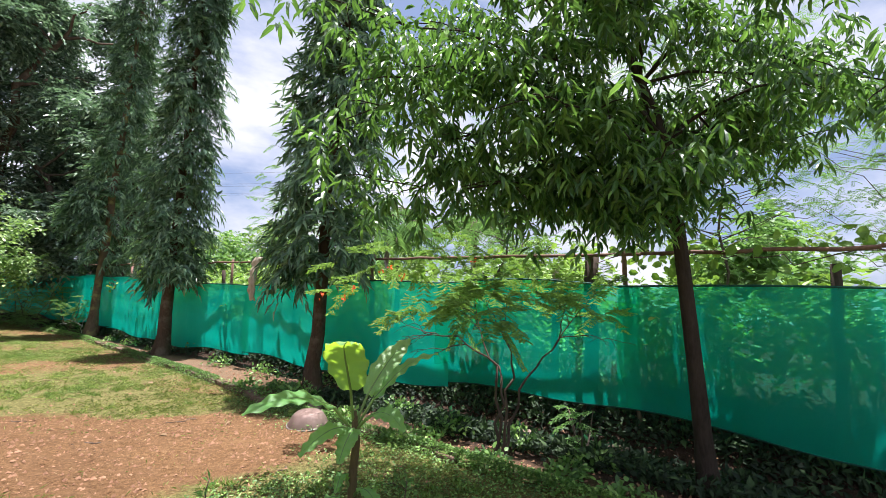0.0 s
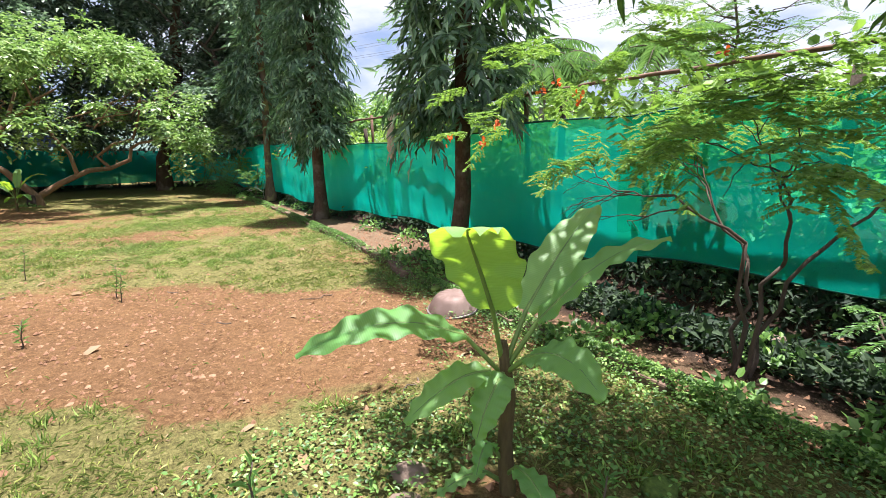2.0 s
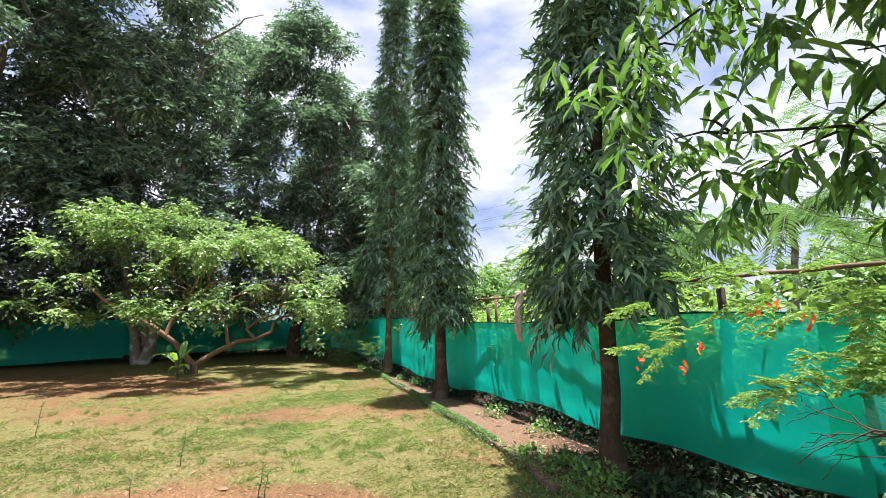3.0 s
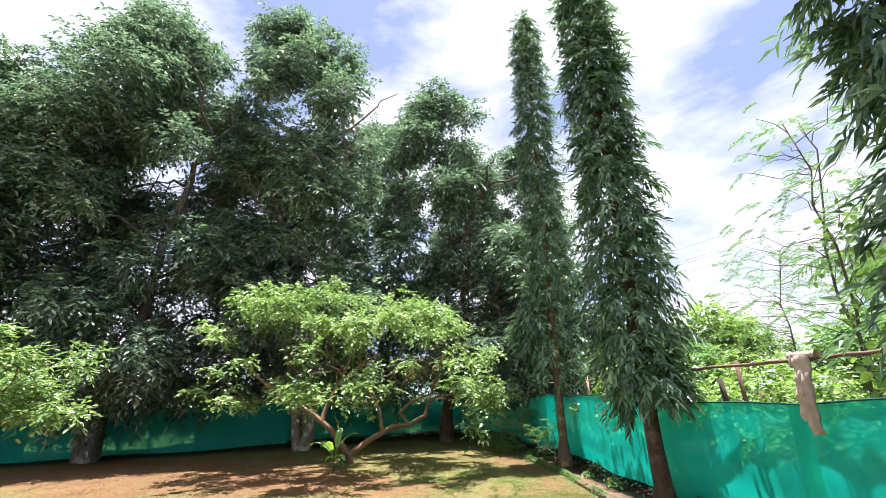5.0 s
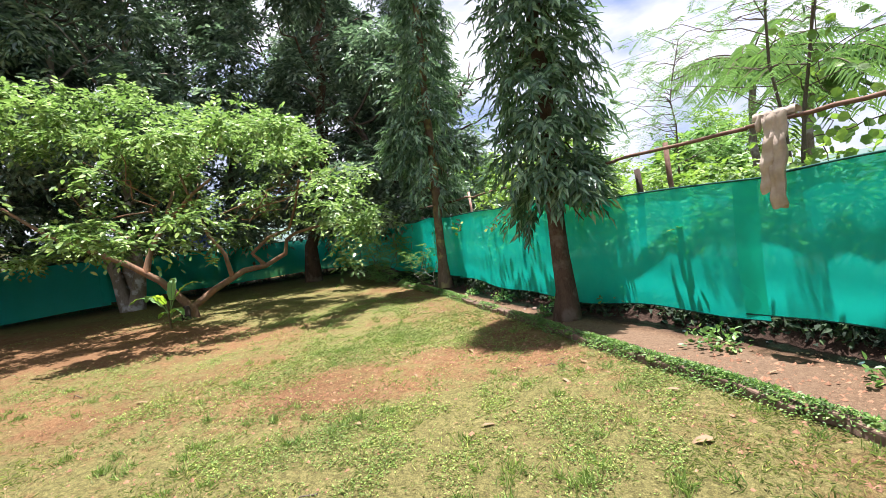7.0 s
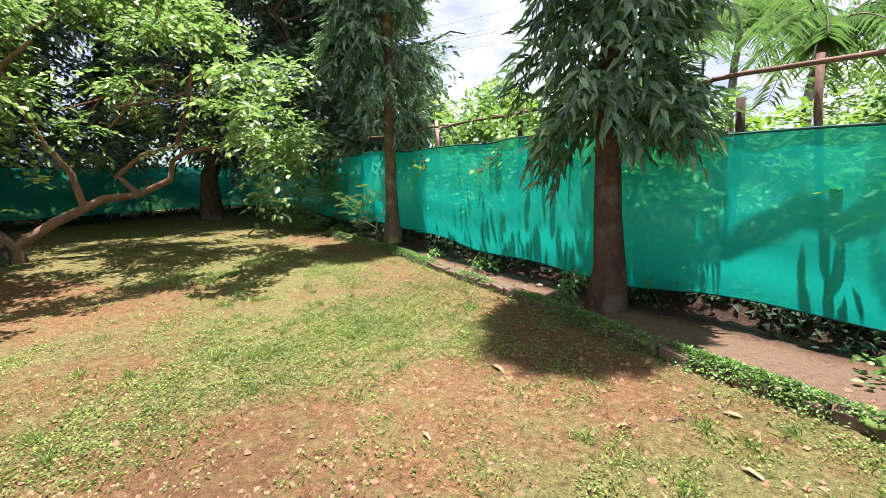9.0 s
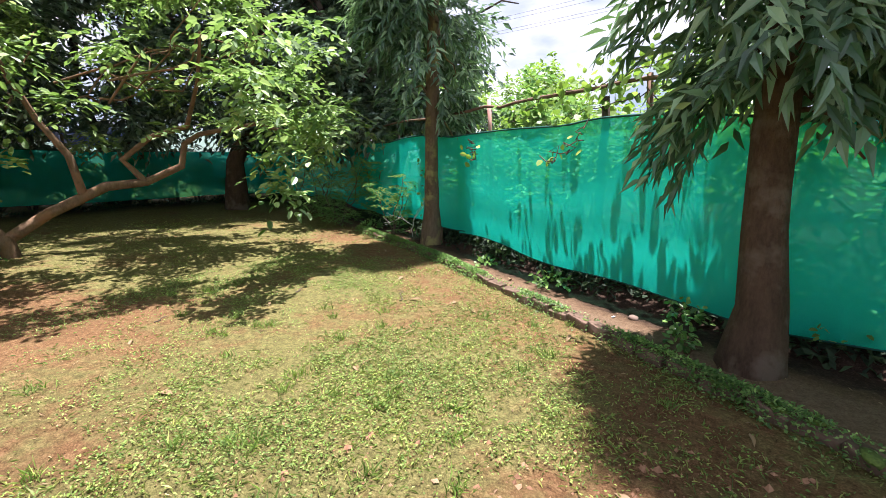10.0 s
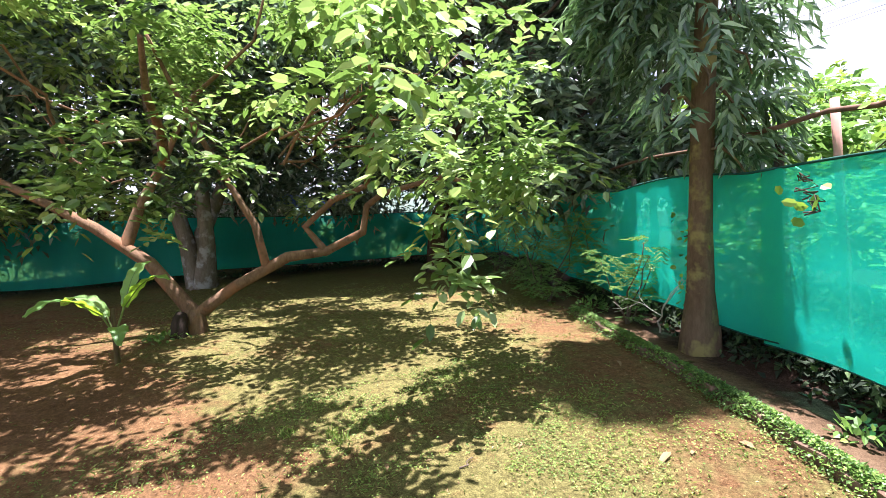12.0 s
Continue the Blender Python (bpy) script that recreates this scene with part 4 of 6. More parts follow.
def feather_tree(x, y, top, n, label, spread=1.5, size=0.34, low=0.4):
    stems = [(bend((0, 0, -0.1), (rng.uniform(-0.5, 0.5), rng.uniform(-0.4, 0.4), top), 9, 0.02), np.linspace(0.026, 0.009, 9))]
    fr = []
    main = stems[0][0]
    for k in range(n):
        u = low + (1 - low) * rng.random()
        i = u * 8
        b = main[int(i)] * (1 - i % 1) + main[min(8, int(i) + 1)] * (i % 1)
        a = rng.uniform(0, 2 * np.pi)
        r = spread * rng.random() ** 0.7 * (1.2 - u * 0.6)
        e = b + np.array([r * math.cos(a), r * math.sin(a), r * 0.3])
        if k % 3 == 0:
            stems.append((bend(b, e, 5, 0.04), np.linspace(0.008, 0.003, 5)))
        fr.append((e, (math.cos(a) + 0.6 * rng.normal(), math.sin(a) + 0.6 * rng.normal(), 0.5 * rng.normal())))
    feathery("feathery_tree", label, x, y, stems, fr, size, 0.023, SHRUB_BARK, "tree", FEATHER_LEAF, "feathery trees behind the net", 7, 8)


feather_tree(-3.6, 11.2, 5.6, 90, "slender feathery-leaved tree rising behind the net", 1.5, 0.26)
feather_tree(-3.25, 10.4, 5.2, 64, "slender feathery-leaved tree tangled with vine behind the net", 1.3, 0.25)
feather_tree(1.0, 8.0, 4.0, 200, "light feathery tree behind the flowering shrub", 1.6)
feather_tree(4.2, 6.6, 5.0, 300, "tall thin feathery tree beyond the see-through net", 1.9)
feather_tree(6.0, 5.2, 4.2, 240, "airy feathery tree beyond the see-through net", 1.8)
feather_tree(-5.2, 14.5, 4.5, 180, "feathery tree among the bushes behind the net", 1.6)


def hedge_bush(x, y, h, w, label, leaf=LIME_LEAF, n=14, size=0.11):
    stems, centres = [], []
    for k in range(n):
        a, q = rng.uniform(0, 2 * np.pi), math.sqrt(rng.random())
        cx, cy = w * q * math.cos(a), w * q * math.sin(a)
        cz = h * rng.uniform(0.35, 0.9) * (1 - 0.3 * q)
        centres.append((cx, cy, cz, rng.uniform(0.4, 0.65), 0.8))
        stems.append((bend((cx * 0.15, cy * 0.15, -0.05), (cx, cy, cz), 5, 0.05), np.linspace(0.02, 0.006, 5)))
    crown_tree("bush", x, y, stems, leaf, SHRUB_BARK, centres, 110, size, size * 0.62, label, "bush", LEAF_ROUND, "bushes outside the nets", 0.3, 0.3, 6, 5)


for x, y, h, w in ((-8.1, 14.6, 1.9, 1.0), (-6.3, 13.4, 1.9, 1.1), (-4.6, 12.5, 2.2, 1.1), (-2.9, 11.1, 2.0, 1.0), (-1.2, 10.2, 2.0, 1.0), (0.3, 8.9, 1.9, 1.0), (1.8, 7.6, 1.9, 1.0), (3.4, 6.5, 1.9, 1.0), (5.0, 5.2, 1.9, 1.0), (-10.3, 16.0, 1.9, 1.0), (6.3, 3.6, 1.9, 1.0), (-7.0, 17.5, 3.2, 1.8), (-1.0, 12.9, 2.9, 1.5), (2.8, 9.6, 2.6, 1.4)):
    near = 1.0 if x > -6 else 0.0
    hedge_bush(x - 0.3 * near, y - 0.42 * near, h, w, "bright sunlit bush and vine growth outside the green net")


# bushes added to keep light from coming through the far net
for k in range(26):
    q = resample(FAR_NET_LINE, 0.1)
    i = int(8 + k * (len(q) - 20) / 26)
    hedge_bush(float(q[i, 0]) - 1.5 - 0.6 * random.random(), float(q[i, 1]) + 0.3, 2.0 + 0.5 * random.random(), 0.95, "bush added outside the far net to block light from behind", WOOD_LEAF, 9, 0.14)


# ---- fallen leaves, edging, stones ----
def piece(name, parent, me, at, turn=(0, 0, 0), scale=1.0):
    ob = new(name, me)
    ob.parent = parent
    ob.matrix_basis = pose(*at, *turn) @ Matrix.Diagonal((scale, scale, scale, 1))
    return ob


def rock_mesh(name, sx, sy, sz, mat, seed, detail=2):
    bm = bmesh.new()
    bmesh.ops.create_icosphere(bm, subdivisions=detail, radius=0.5)
    for v in bm.verts:
        n = noise.noise(v.co * 2.3 + Vector((seed, seed * 2, 0))) * 0.35 + noise.noise(v.co * 6 + Vector((seed, 0, 0))) * 0.1
        v.co *= 1 + n
        v.co.x *= sx
        v.co.y *= sy
        v.co.z *= sz
    return bm_mesh(name, bm, mat, True)


def brick_mesh(name, seed):
    bm = bmesh.new()
    bmesh.ops.create_cube(bm, size=1)
    for v in bm.verts:
        v.co.x *= 0.225
        v.co.y *= 0.105
        v.co.z *= 0.09
    bmesh.ops.bevel(bm, geom=bm.edges[:], offset=0.012, segments=2, affect="EDGES", profile=0.6)
    for v in bm.verts:
        v.co += Vector([noise.noise(v.co * 18 + Vector((seed * 3 + k, 0, 0))) * 0.012 for k in range(3)])
    return bm_mesh(name, bm, BRICK, False)


def edging():
    kerb = thing("brick_edging", "row of worn red bricks grown over with moss", "garden edging", (0, 0, 0))
    meshes = [brick_mesh("brick", k) for k in range(5)]
    stones = [rock_mesh("moss_cushion", 0.24, 0.13, 0.07, MOSS, k + 3, 2) for k in range(4)]
    q = resample(CURB, 0.02)
    tn = unit(np.gradient(q, axis=0))
    P, D = [], []
    i = 2
    while i < len(q) - 6:
        x, y = q[i] + rng.normal(size=2) * 0.012
        a = math.degrees(math.atan2(tn[i, 1], tn[i, 0])) + rng.normal() * 4
        z = float(height(x, y)) + 0.012
        if x < -1.5 or rng.random() < 0.45:
            piece("brick", kerb, meshes[i % 5], (x, y, z + 0.02 + rng.uniform(-0.012, 0.012)), (rng.normal() * 4, rng.normal() * 3, a))
        if rng.random() < (0.7 if x < -2.8 else 0.4):
            piece("moss_cushion", kerb, stones[i % 4], (x + rng.normal() * 0.02, y + rng.normal() * 0.02, z + 0.052), (rng.normal() * 8, rng.normal() * 8, a + rng.normal() * 25), rng.uniform(0.45, 0.85))
        i += int(rng.uniform(12.3, 14))
    # small growth on the bricks
    n = 60000
    k = rng.integers(0, len(q), n)
    off = rng.normal(size=n) * 0.052
    px, py = q[k, 0] - tn[k, 1] * off, q[k, 1] + tn[k, 0] * off
    dens = 0.5 + 0.5 * waves(px, py, 3.5, 21)
    keep = rng.random(n) < np.clip(dens * 2.4 - 0.65, 0.04, 1)
    px, py, off = px[keep], py[keep], off[keep]
    m = len(px)
    pos = np.stack([px, py, height(px, py) + 0.105 * np.exp(-(off / 0.07) ** 2) + rng.uniform(0, 0.025, m)], -1)
    d = rng.normal(size=(m, 3)) * [1, 1, 0.5] + [0, 0, 0.35]
    g = thing("moss_growth", "tiny bright moss and creeping weeds on the bricks", "moss", kind="stuff")
    mesh_part("growth", leaves_mesh("growth", pos, d, rng.normal(size=(m, 3)) * 0.4 + [0, 0, 1], rng.uniform(0.014, 0.034, m), rng.uniform(0.010, 0.022, m), WEED_LEAF, LEAF2), g)


edging()

for k, (x, y, s, zz, mat, lab) in enumerate(((-0.92, 3.08, 0.17, 0.45, STONE, "rounded pinkish stone half sunk in the weeds"), (-0.88, 2.92, 0.15, 0.4, STONE, "flat pinkish stone among creeping weeds"),
                                            (-0.61, 2.66, 0.11, 0.4, STONE, "small brown stone by the banana plant"), (0.18, 2.81, 0.17, 0.55, MOSS, "stone covered in green moss"),
                                            (0.28, 3.04, 0.15, 0.5, MOSS, "mossy stone beside the banana plant"), (0.05, 3.35, 0.16, 0.5, MOSS, "mossy stone behind bare soil"),
                                            (-1.6, 6.0, 0.3, 0.4, STONE, "rough stone block by the path"),
                                            (-7.0, 10.9, 0.1, 0.5, STONE, "small stone near the mast tree"), (1.0, 5.3, 0.25, 0.5, STONE, "dark stone under the net"), (1.9, 4.9, 0.3, 0.4, STONE, "stone under the net"))):
    ob = new("stone", rock_mesh("stone", s, s * 0.75, s * zz, mat, k, 2))
    ob.matrix_basis = pose(x, y, float(height(x, y)) + s * zz * 0.22, 0, 0, k * 47)
    tagged(ob, lab, "stone")


def scatter_ground():
    """Turf blades, creeping weeds, litter and clods on the soil."""
    def spots(n, x0, x1, y0, y1):
        return rng.uniform(x0, x1, n), rng.uniform(y0, y1, n)

    def patchy(x, y):
        return np.clip(0.42 + 0.8 * waves(x, y, 1.7, 34) + 0.9 * waves(x, y, 5.5, 31) + 0.7 * waves(x, y, 14, 32), 0.03, 1)
    bx, by = [], []
    for n, box in ((240000, (-18, 1.5, -0.5, 14.5)), (260000, (-9.5, 0.5, 2.0, 11.0)), (280000, (-12, -4.5, 5.5, 12.0))):
        x, y = spots(n, *box)
        bx.append(x), by.append(y)
    x, y = np.concatenate(bx), np.concatenate(by)
    t, l, k = cover(x, y)
    keep = rng.random(len(x)) < t * patchy(x, y) * 0.74
    x, y = x[keep], y[keep]
    n = len(x)
    half = int(n * 0.64)
    pos = np.stack([x, y, height(x, y)], -1)
    d = rng.normal(size=(n, 3)) * [0.8, 0.8, 0.1] + [0, 0, 0.42]
    g = thing("lawn_grass", "short patchy yellowish lawn grass", "grass", kind="stuff")
    mesh_part("blades", leaves_mesh("blades", pos[:half], d[:half], rng.normal(size=(half, 3)) * 0.35 + [0, 0, 1], rng.uniform(0.02, 0.06, half), rng.uniform(0.003, 0.007, half), GRASS_LEAF, LEAF2), g)
    d2 = rng.normal(size=(n - half, 3)) * [1, 1, 0.25] + [0, 0, 0.15]
    w = thing("creeping_weeds", "small-leaved creeping weeds among the grass", "weeds", kind="stuff")
    p2 = pos[half:] + [0, 0, 0.008] + rng.uniform(0, 0.018, (n - half, 1)) * [0, 0, 1]
    mesh_part("weed_leaves", leaves_mesh("weed_leaves", p2, d2, rng.normal(size=(n - half, 3)) * 0.4 + [0, 0, 1], rng.uniform(0.009, 0.026, n - half), rng.uniform(0.006, 0.014, n - half), TURF_WEED, LEAF2), w)
    # taller tufts, bright and narrow
    cx, cy = spots(2600, -11.5, 0.5, 1.5, 10.5)
    t, l, k = cover(cx, cy)
    keep = rng.random(len(cx)) < np.clip(t - 0.25, 0, 1) * np.clip(0.35 + waves(cx, cy, 2.6, 61), 0, 1)
    cx, cy = cx[keep], cy[keep]
    per = 34
    x, y = (cx[:, None] + rng.normal(size=(len(cx), per)) * 0.03).ravel(), (cy[:, None] + rng.normal(size=(len(cx), per)) * 0.03).ravel()
    n = len(x)
    d = rng.normal(size=(n, 3)) * [0.55, 0.55, 0.1] + [0, 0, 0.8]
    w = thing("grass_tufts", "taller bright green grass tufts on the lawn", "grass", kind="stuff")
    mesh_part("tuft_blades", leaves_mesh("tuft_blades", np.stack([x, y, height(x, y)], -1), d, rng.normal(size=(n, 3)) + [0, 0, 0.5], rng.uniform(0.035, 0.095, n), rng.uniform(0.003, 0.006, n), TURF_WEED, LEAF4), w)
    # lush weeds round the banana plant and along the edging
    x, y = spots(210000, -2.8, 2.8, 1.3, 7.2)
    c = line_offset(x, y, CURB)
    wob = 0.2 * waves(x, y, 3, 5)
    den = np.maximum(blob(x + wob, y + wob, -0.75, 2.75, 0.95, 0.95, 0, 0.4), 0.6 * blob(x + wob, y, 0.35, 3.35, 1.6, 0.5, -38, 0.5))
    den = np.maximum(den, 0.8 * np.exp(-((c + 0.1) / 0.28) ** 2))
    den = np.maximum(den, 0.7 * blob(x + wob, y, -1.9, 6.1, 0.8, 0.45, -40, 0.5))
    den = den * (1 - blob(x, y, -0.25, 2.95, 0.5, 0.33, -20, 0.3))
    keep = rng.random(len(x)) < den * np.clip(0.6 + 0.5 * waves(x, y, 7, 33), 0.05, 1) * 0.66
    x, y = x[keep], y[keep]
    n = len(x)
    pos = np.stack([x, y, height(x, y) + rng.uniform(0.005, 0.06, n)], -1)
    d = rng.normal(size=(n, 3)) * [1, 1, 0.4] + [0, 0, 0.25]
    w = thing("creeping_weeds", "lush bright green creeping weeds round the banana plant", "weeds", kind="stuff")
    mesh_part("weed_leaves", leaves_mesh("weed_leaves", pos, d, rng.normal(size=(n, 3)) * 0.4 + [0, 0, 1], rng.uniform(0.013, 0.032, n), rng.uniform(0.009, 0.02, n), WEED_LEAF, LEAF_ROUND), w)
    # dry litter everywhere
    x, y = spots(100000, -17, 3.5, 0.0, 15)
    t, l, k = cover(x, y)
    keep = rng.random(len(x)) < (0.2 - 0.17 * l + 0.03 * k) * (line_offset(x, y, NET_LINE) < -0.15) * (1 - 0.85 * (line_offset(x, y, NET_LINE) > -1.25) * (x > -6))
    x, y = x[keep], y[keep]
    n = len(x)
    d = rng.normal(size=(n, 3)) * [1, 1, 0.12]
    w = thing("leaf_litter", "small dry brown leaf scraps and straw on the soil", "leaf litter", kind="stuff")
    mesh_part("scraps", leaves_mesh("scraps", np.stack([x, y, height(x, y) + 0.008], -1), d, rng.normal(size=(n, 3)) * 0.35 + [0, 0, 1], rng.uniform(0.012, 0.045, n), rng.uniform(0.003, 0.010, n), DRY_LEAF, LEAF4), w)
    # soil clods
    x, y = spots(30000, -9, 3.0, 1.0, 9)
    t, l, k = cover(x, y)
    keep = rng.random(len(x)) > t * 0.9
    x, y = x[keep], y[keep]
    n = len(x)
    tv = np.array([(1, 0, 0), (0, 1, 0), (-1, 0, 0), (0, -1, 0), (0.1, 0.1, 0.9), (0, 0, -0.5)])
    tf = np.array([(0, 1, 4), (1, 2, 4), (2, 3, 4), (3, 0, 4)])
    r = (0.005 + 0.017 * rng.random(n) ** 2.5)[:, None, None] * (1 + 0.5 * rng.normal(size=(n, 6, 1)).clip(-0.8, 0.8))
    v = np.stack([x, y, height(x, y)], -1)[:, None] + tv[None] * r
    f = tf[None] + (np.arange(n) * 6)[:, None, None]
    w = thing("soil_clods", "crumbly reddish soil clods", "soil", kind="stuff")
    mesh_part("clods", np_mesh("clods", v.reshape(-1, 3), f.reshape(-1, 3), simple_material("clod", (0.16, 0.075, 0.04), (0.42, 0.24, 0.14), 0.95, 30, 0.4)), w)


scatter_ground()


def undergrowth():
    """Low plants in the gap under the nets, near black to paint its shade."""
    for line, n, lo, hi, h, lab in ((NET_LINE[1:], 46000, -0.02, 0.9, 0.45, "leafy undergrowth painted near black as shade below the green net"), (FAR_NET_LINE, 9000, -0.3, 0.5, 0.3, "undergrowth painted near black as shade along the far net"),
                                    (NET_LINE[6:10], 7500, 0.0, 0.9, 0.16, "low plants painted near black as shade before the net")):
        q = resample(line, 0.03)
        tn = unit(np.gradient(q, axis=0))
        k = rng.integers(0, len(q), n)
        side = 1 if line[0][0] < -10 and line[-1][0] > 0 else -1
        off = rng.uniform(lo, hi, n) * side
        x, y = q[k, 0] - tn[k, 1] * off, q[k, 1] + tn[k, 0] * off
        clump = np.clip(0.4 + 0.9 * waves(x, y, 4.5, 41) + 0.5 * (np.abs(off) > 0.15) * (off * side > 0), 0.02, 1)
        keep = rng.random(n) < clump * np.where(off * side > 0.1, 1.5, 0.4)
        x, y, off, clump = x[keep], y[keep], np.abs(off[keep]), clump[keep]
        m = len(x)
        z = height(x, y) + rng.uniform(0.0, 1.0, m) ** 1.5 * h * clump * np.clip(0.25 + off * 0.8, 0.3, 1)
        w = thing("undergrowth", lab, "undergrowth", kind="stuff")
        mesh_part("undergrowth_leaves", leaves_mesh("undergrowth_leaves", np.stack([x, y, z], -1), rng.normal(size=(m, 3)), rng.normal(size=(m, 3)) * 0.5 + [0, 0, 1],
                                                    rng.uniform(0.05, 0.13, m), rng.uniform(0.03, 0.065, m), SHADED_LEAF, LEAF4), w)


undergrowth()


def fallen_leaves():
    meshes = [leaves_mesh("fallen_leaf", [(-0.07, 0, 0.012)], [(1, 0, 0.02)], [(0, 0.1 * k, 1)], 0.15, 0.036 + 0.008 * k, DRY_LEAF, LEAF6) for k in range(4)]
    for k in range(110):
        if k < 70:
            x = rng.uniform(-12, 1.5)
            y = rng.uniform(1.5, 11)
        else:
            i = rng.integers(0, len(curb_p) - 1)
            u, o = rng.random(), rng.uniform(-0.4, 1.1)
            a, b = curb_p[i], curb_p[i + 1]
            n = unit(np.array([-(b - a)[1], (b - a)[0]])) * -1
            x, y = a + (b - a) * u + n * o
        ob = new("fallen_leaf", meshes[k % 4])
        ob.matrix_basis = pose(x, y, float(height(x, y)) + 0.006, rng.normal() * 8, rng.normal() * 6, rng.uniform(0, 360)) @ Matrix.Scale(rng.uniform(0.55, 1.05), 4)
        tagged(ob, "curled dry fallen leaf lying on the ground", "fallen leaf", "fallen leaves on the lawn and path")


fallen_leaves()


def twigs():
    for k in range(26):
        x, y = rng.uniform(-11, 1.5), rng.uniform(2, 11)
        a, L = rng.uniform(0, 6.28), rng.uniform(0.12, 0.4)
        ob = new("twig", limbs_mesh("twig", [(bend((0, 0, 0.008), (L * math.cos(a), L * math.sin(a), 0.014), 5, 0.07), np.linspace(0.006, 0.003, 5))], SHRUB_BARK, 5))
        ob.location = (x, y, float(height(x, y)))
        tagged(ob, "thin dry broken twig on the ground", "twig", "twigs on the ground")


twigs()


# ---- banana plant ----
def blade_mesh(path, width, fold=0.25, wave=0.012, seed=0, taper=0.5, roll=0.0):
    """A broad leaf along a curved midrib: width profile, folded halves, rippled edges, uneven margins."""
    p = np.array(path, float)
    s = np.concatenate([[0], np.cumsum(np.linalg.norm(np.diff(p, axis=0), axis=1))])
    t = np.linspace(0, 1, 30)
    c = np.stack([np.interp(t * s[-1], s, p[:, k]) for k in range(3)], -1)
    for _ in range(12):
        c[1:-1] = 0.5 * c[1:-1] + 0.25 * (c[:-2] + c[2:])
    tan = unit(np.gradient(c, axis=0))
    side = unit(np.cross(tan, [0, 0, 1.0]) + 1e-5)
    up = np.cross(side, tan)
    cr, sr = math.cos(radians(roll)), math.sin(radians(roll))
    side, up = side * cr + up * sr, up * cr - side * sr
    g = np.random.default_rng(seed)
    prof = np.sin(np.pi * np.clip(t * 0.96 + 0.02, 0, 1) ** (0.55 + taper * 0.4)) ** 0.62
    m = 10
    v, uv = [], []
    for j in range(-m, m + 1):
        u = j / m
        edge = 1 + 0.06 * np.sin(t * 23 + seed + np.sign(u) * 2) + 0.03 * g.normal()
        w = width / 2 * prof * u * (edge if abs(u) > 0.9 else 1)
        lift = fold * np.abs(w) + wave * np.abs(u) ** 1.5 * np.sin(t * 34 + seed * 2 + np.sign(u)) - 0.35 * width * fold * u * u
        v.append(c + side * w[:, None] + up * lift[:, None])
        uv.append(np.stack([t, np.full(30, 0.5 + u / 2)], -1))
    v = np.stack(v, 1).reshape(-1, 3)
    uv = np.stack(uv, 1).reshape(-1, 2)
    w_ = 2 * m + 1
    i, j = np.meshgrid(np.arange(29), np.arange(2 * m), indexing="ij")
    f = np.stack([i * w_ + j, (i + 1) * w_ + j, (i + 1) * w_ + j + 1, i * w_ + j + 1], -1).reshape(-1, 4)
    me = np_mesh("leaf", v, f, BANANA, True)
    layer = me.uv_layers.new(name="uv")
    layer.data.foreach_set("uv", uv[f.ravel()].astype(np.float32).ravel())
    return me, c


def broad_plant(name, label, x, y, stalk, leaves, r0=0.035):
    z = float(height(x, y))
    ob = thing(name, label, "plant", (x, y, z))
    limbs = [(np.array(stalk, float), np.linspace(r0, r0 * 0.55, len(stalk)))]
    mesh_part("stalk", limbs_mesh("stalk", limbs, BANANA_STALK, 10, 0.06), ob)
    for k, (root, path, width, fold, roll) in enumerate(leaves):
        me, c = blade_mesh(path, width, fold, 0.01, k + 1, 0.5, roll)
        lf = mesh_part("leaf", me, ob)
        rib = np.vstack([np.array(root, float)[None], c[::4] - [0, 0, 0.003]])
        mesh_part("midrib", limbs_mesh("midrib", [(rib, np.linspace(0.010, 0.002, len(rib)))], MIDRIB, 6), lf, "green leaf stalk and midrib")


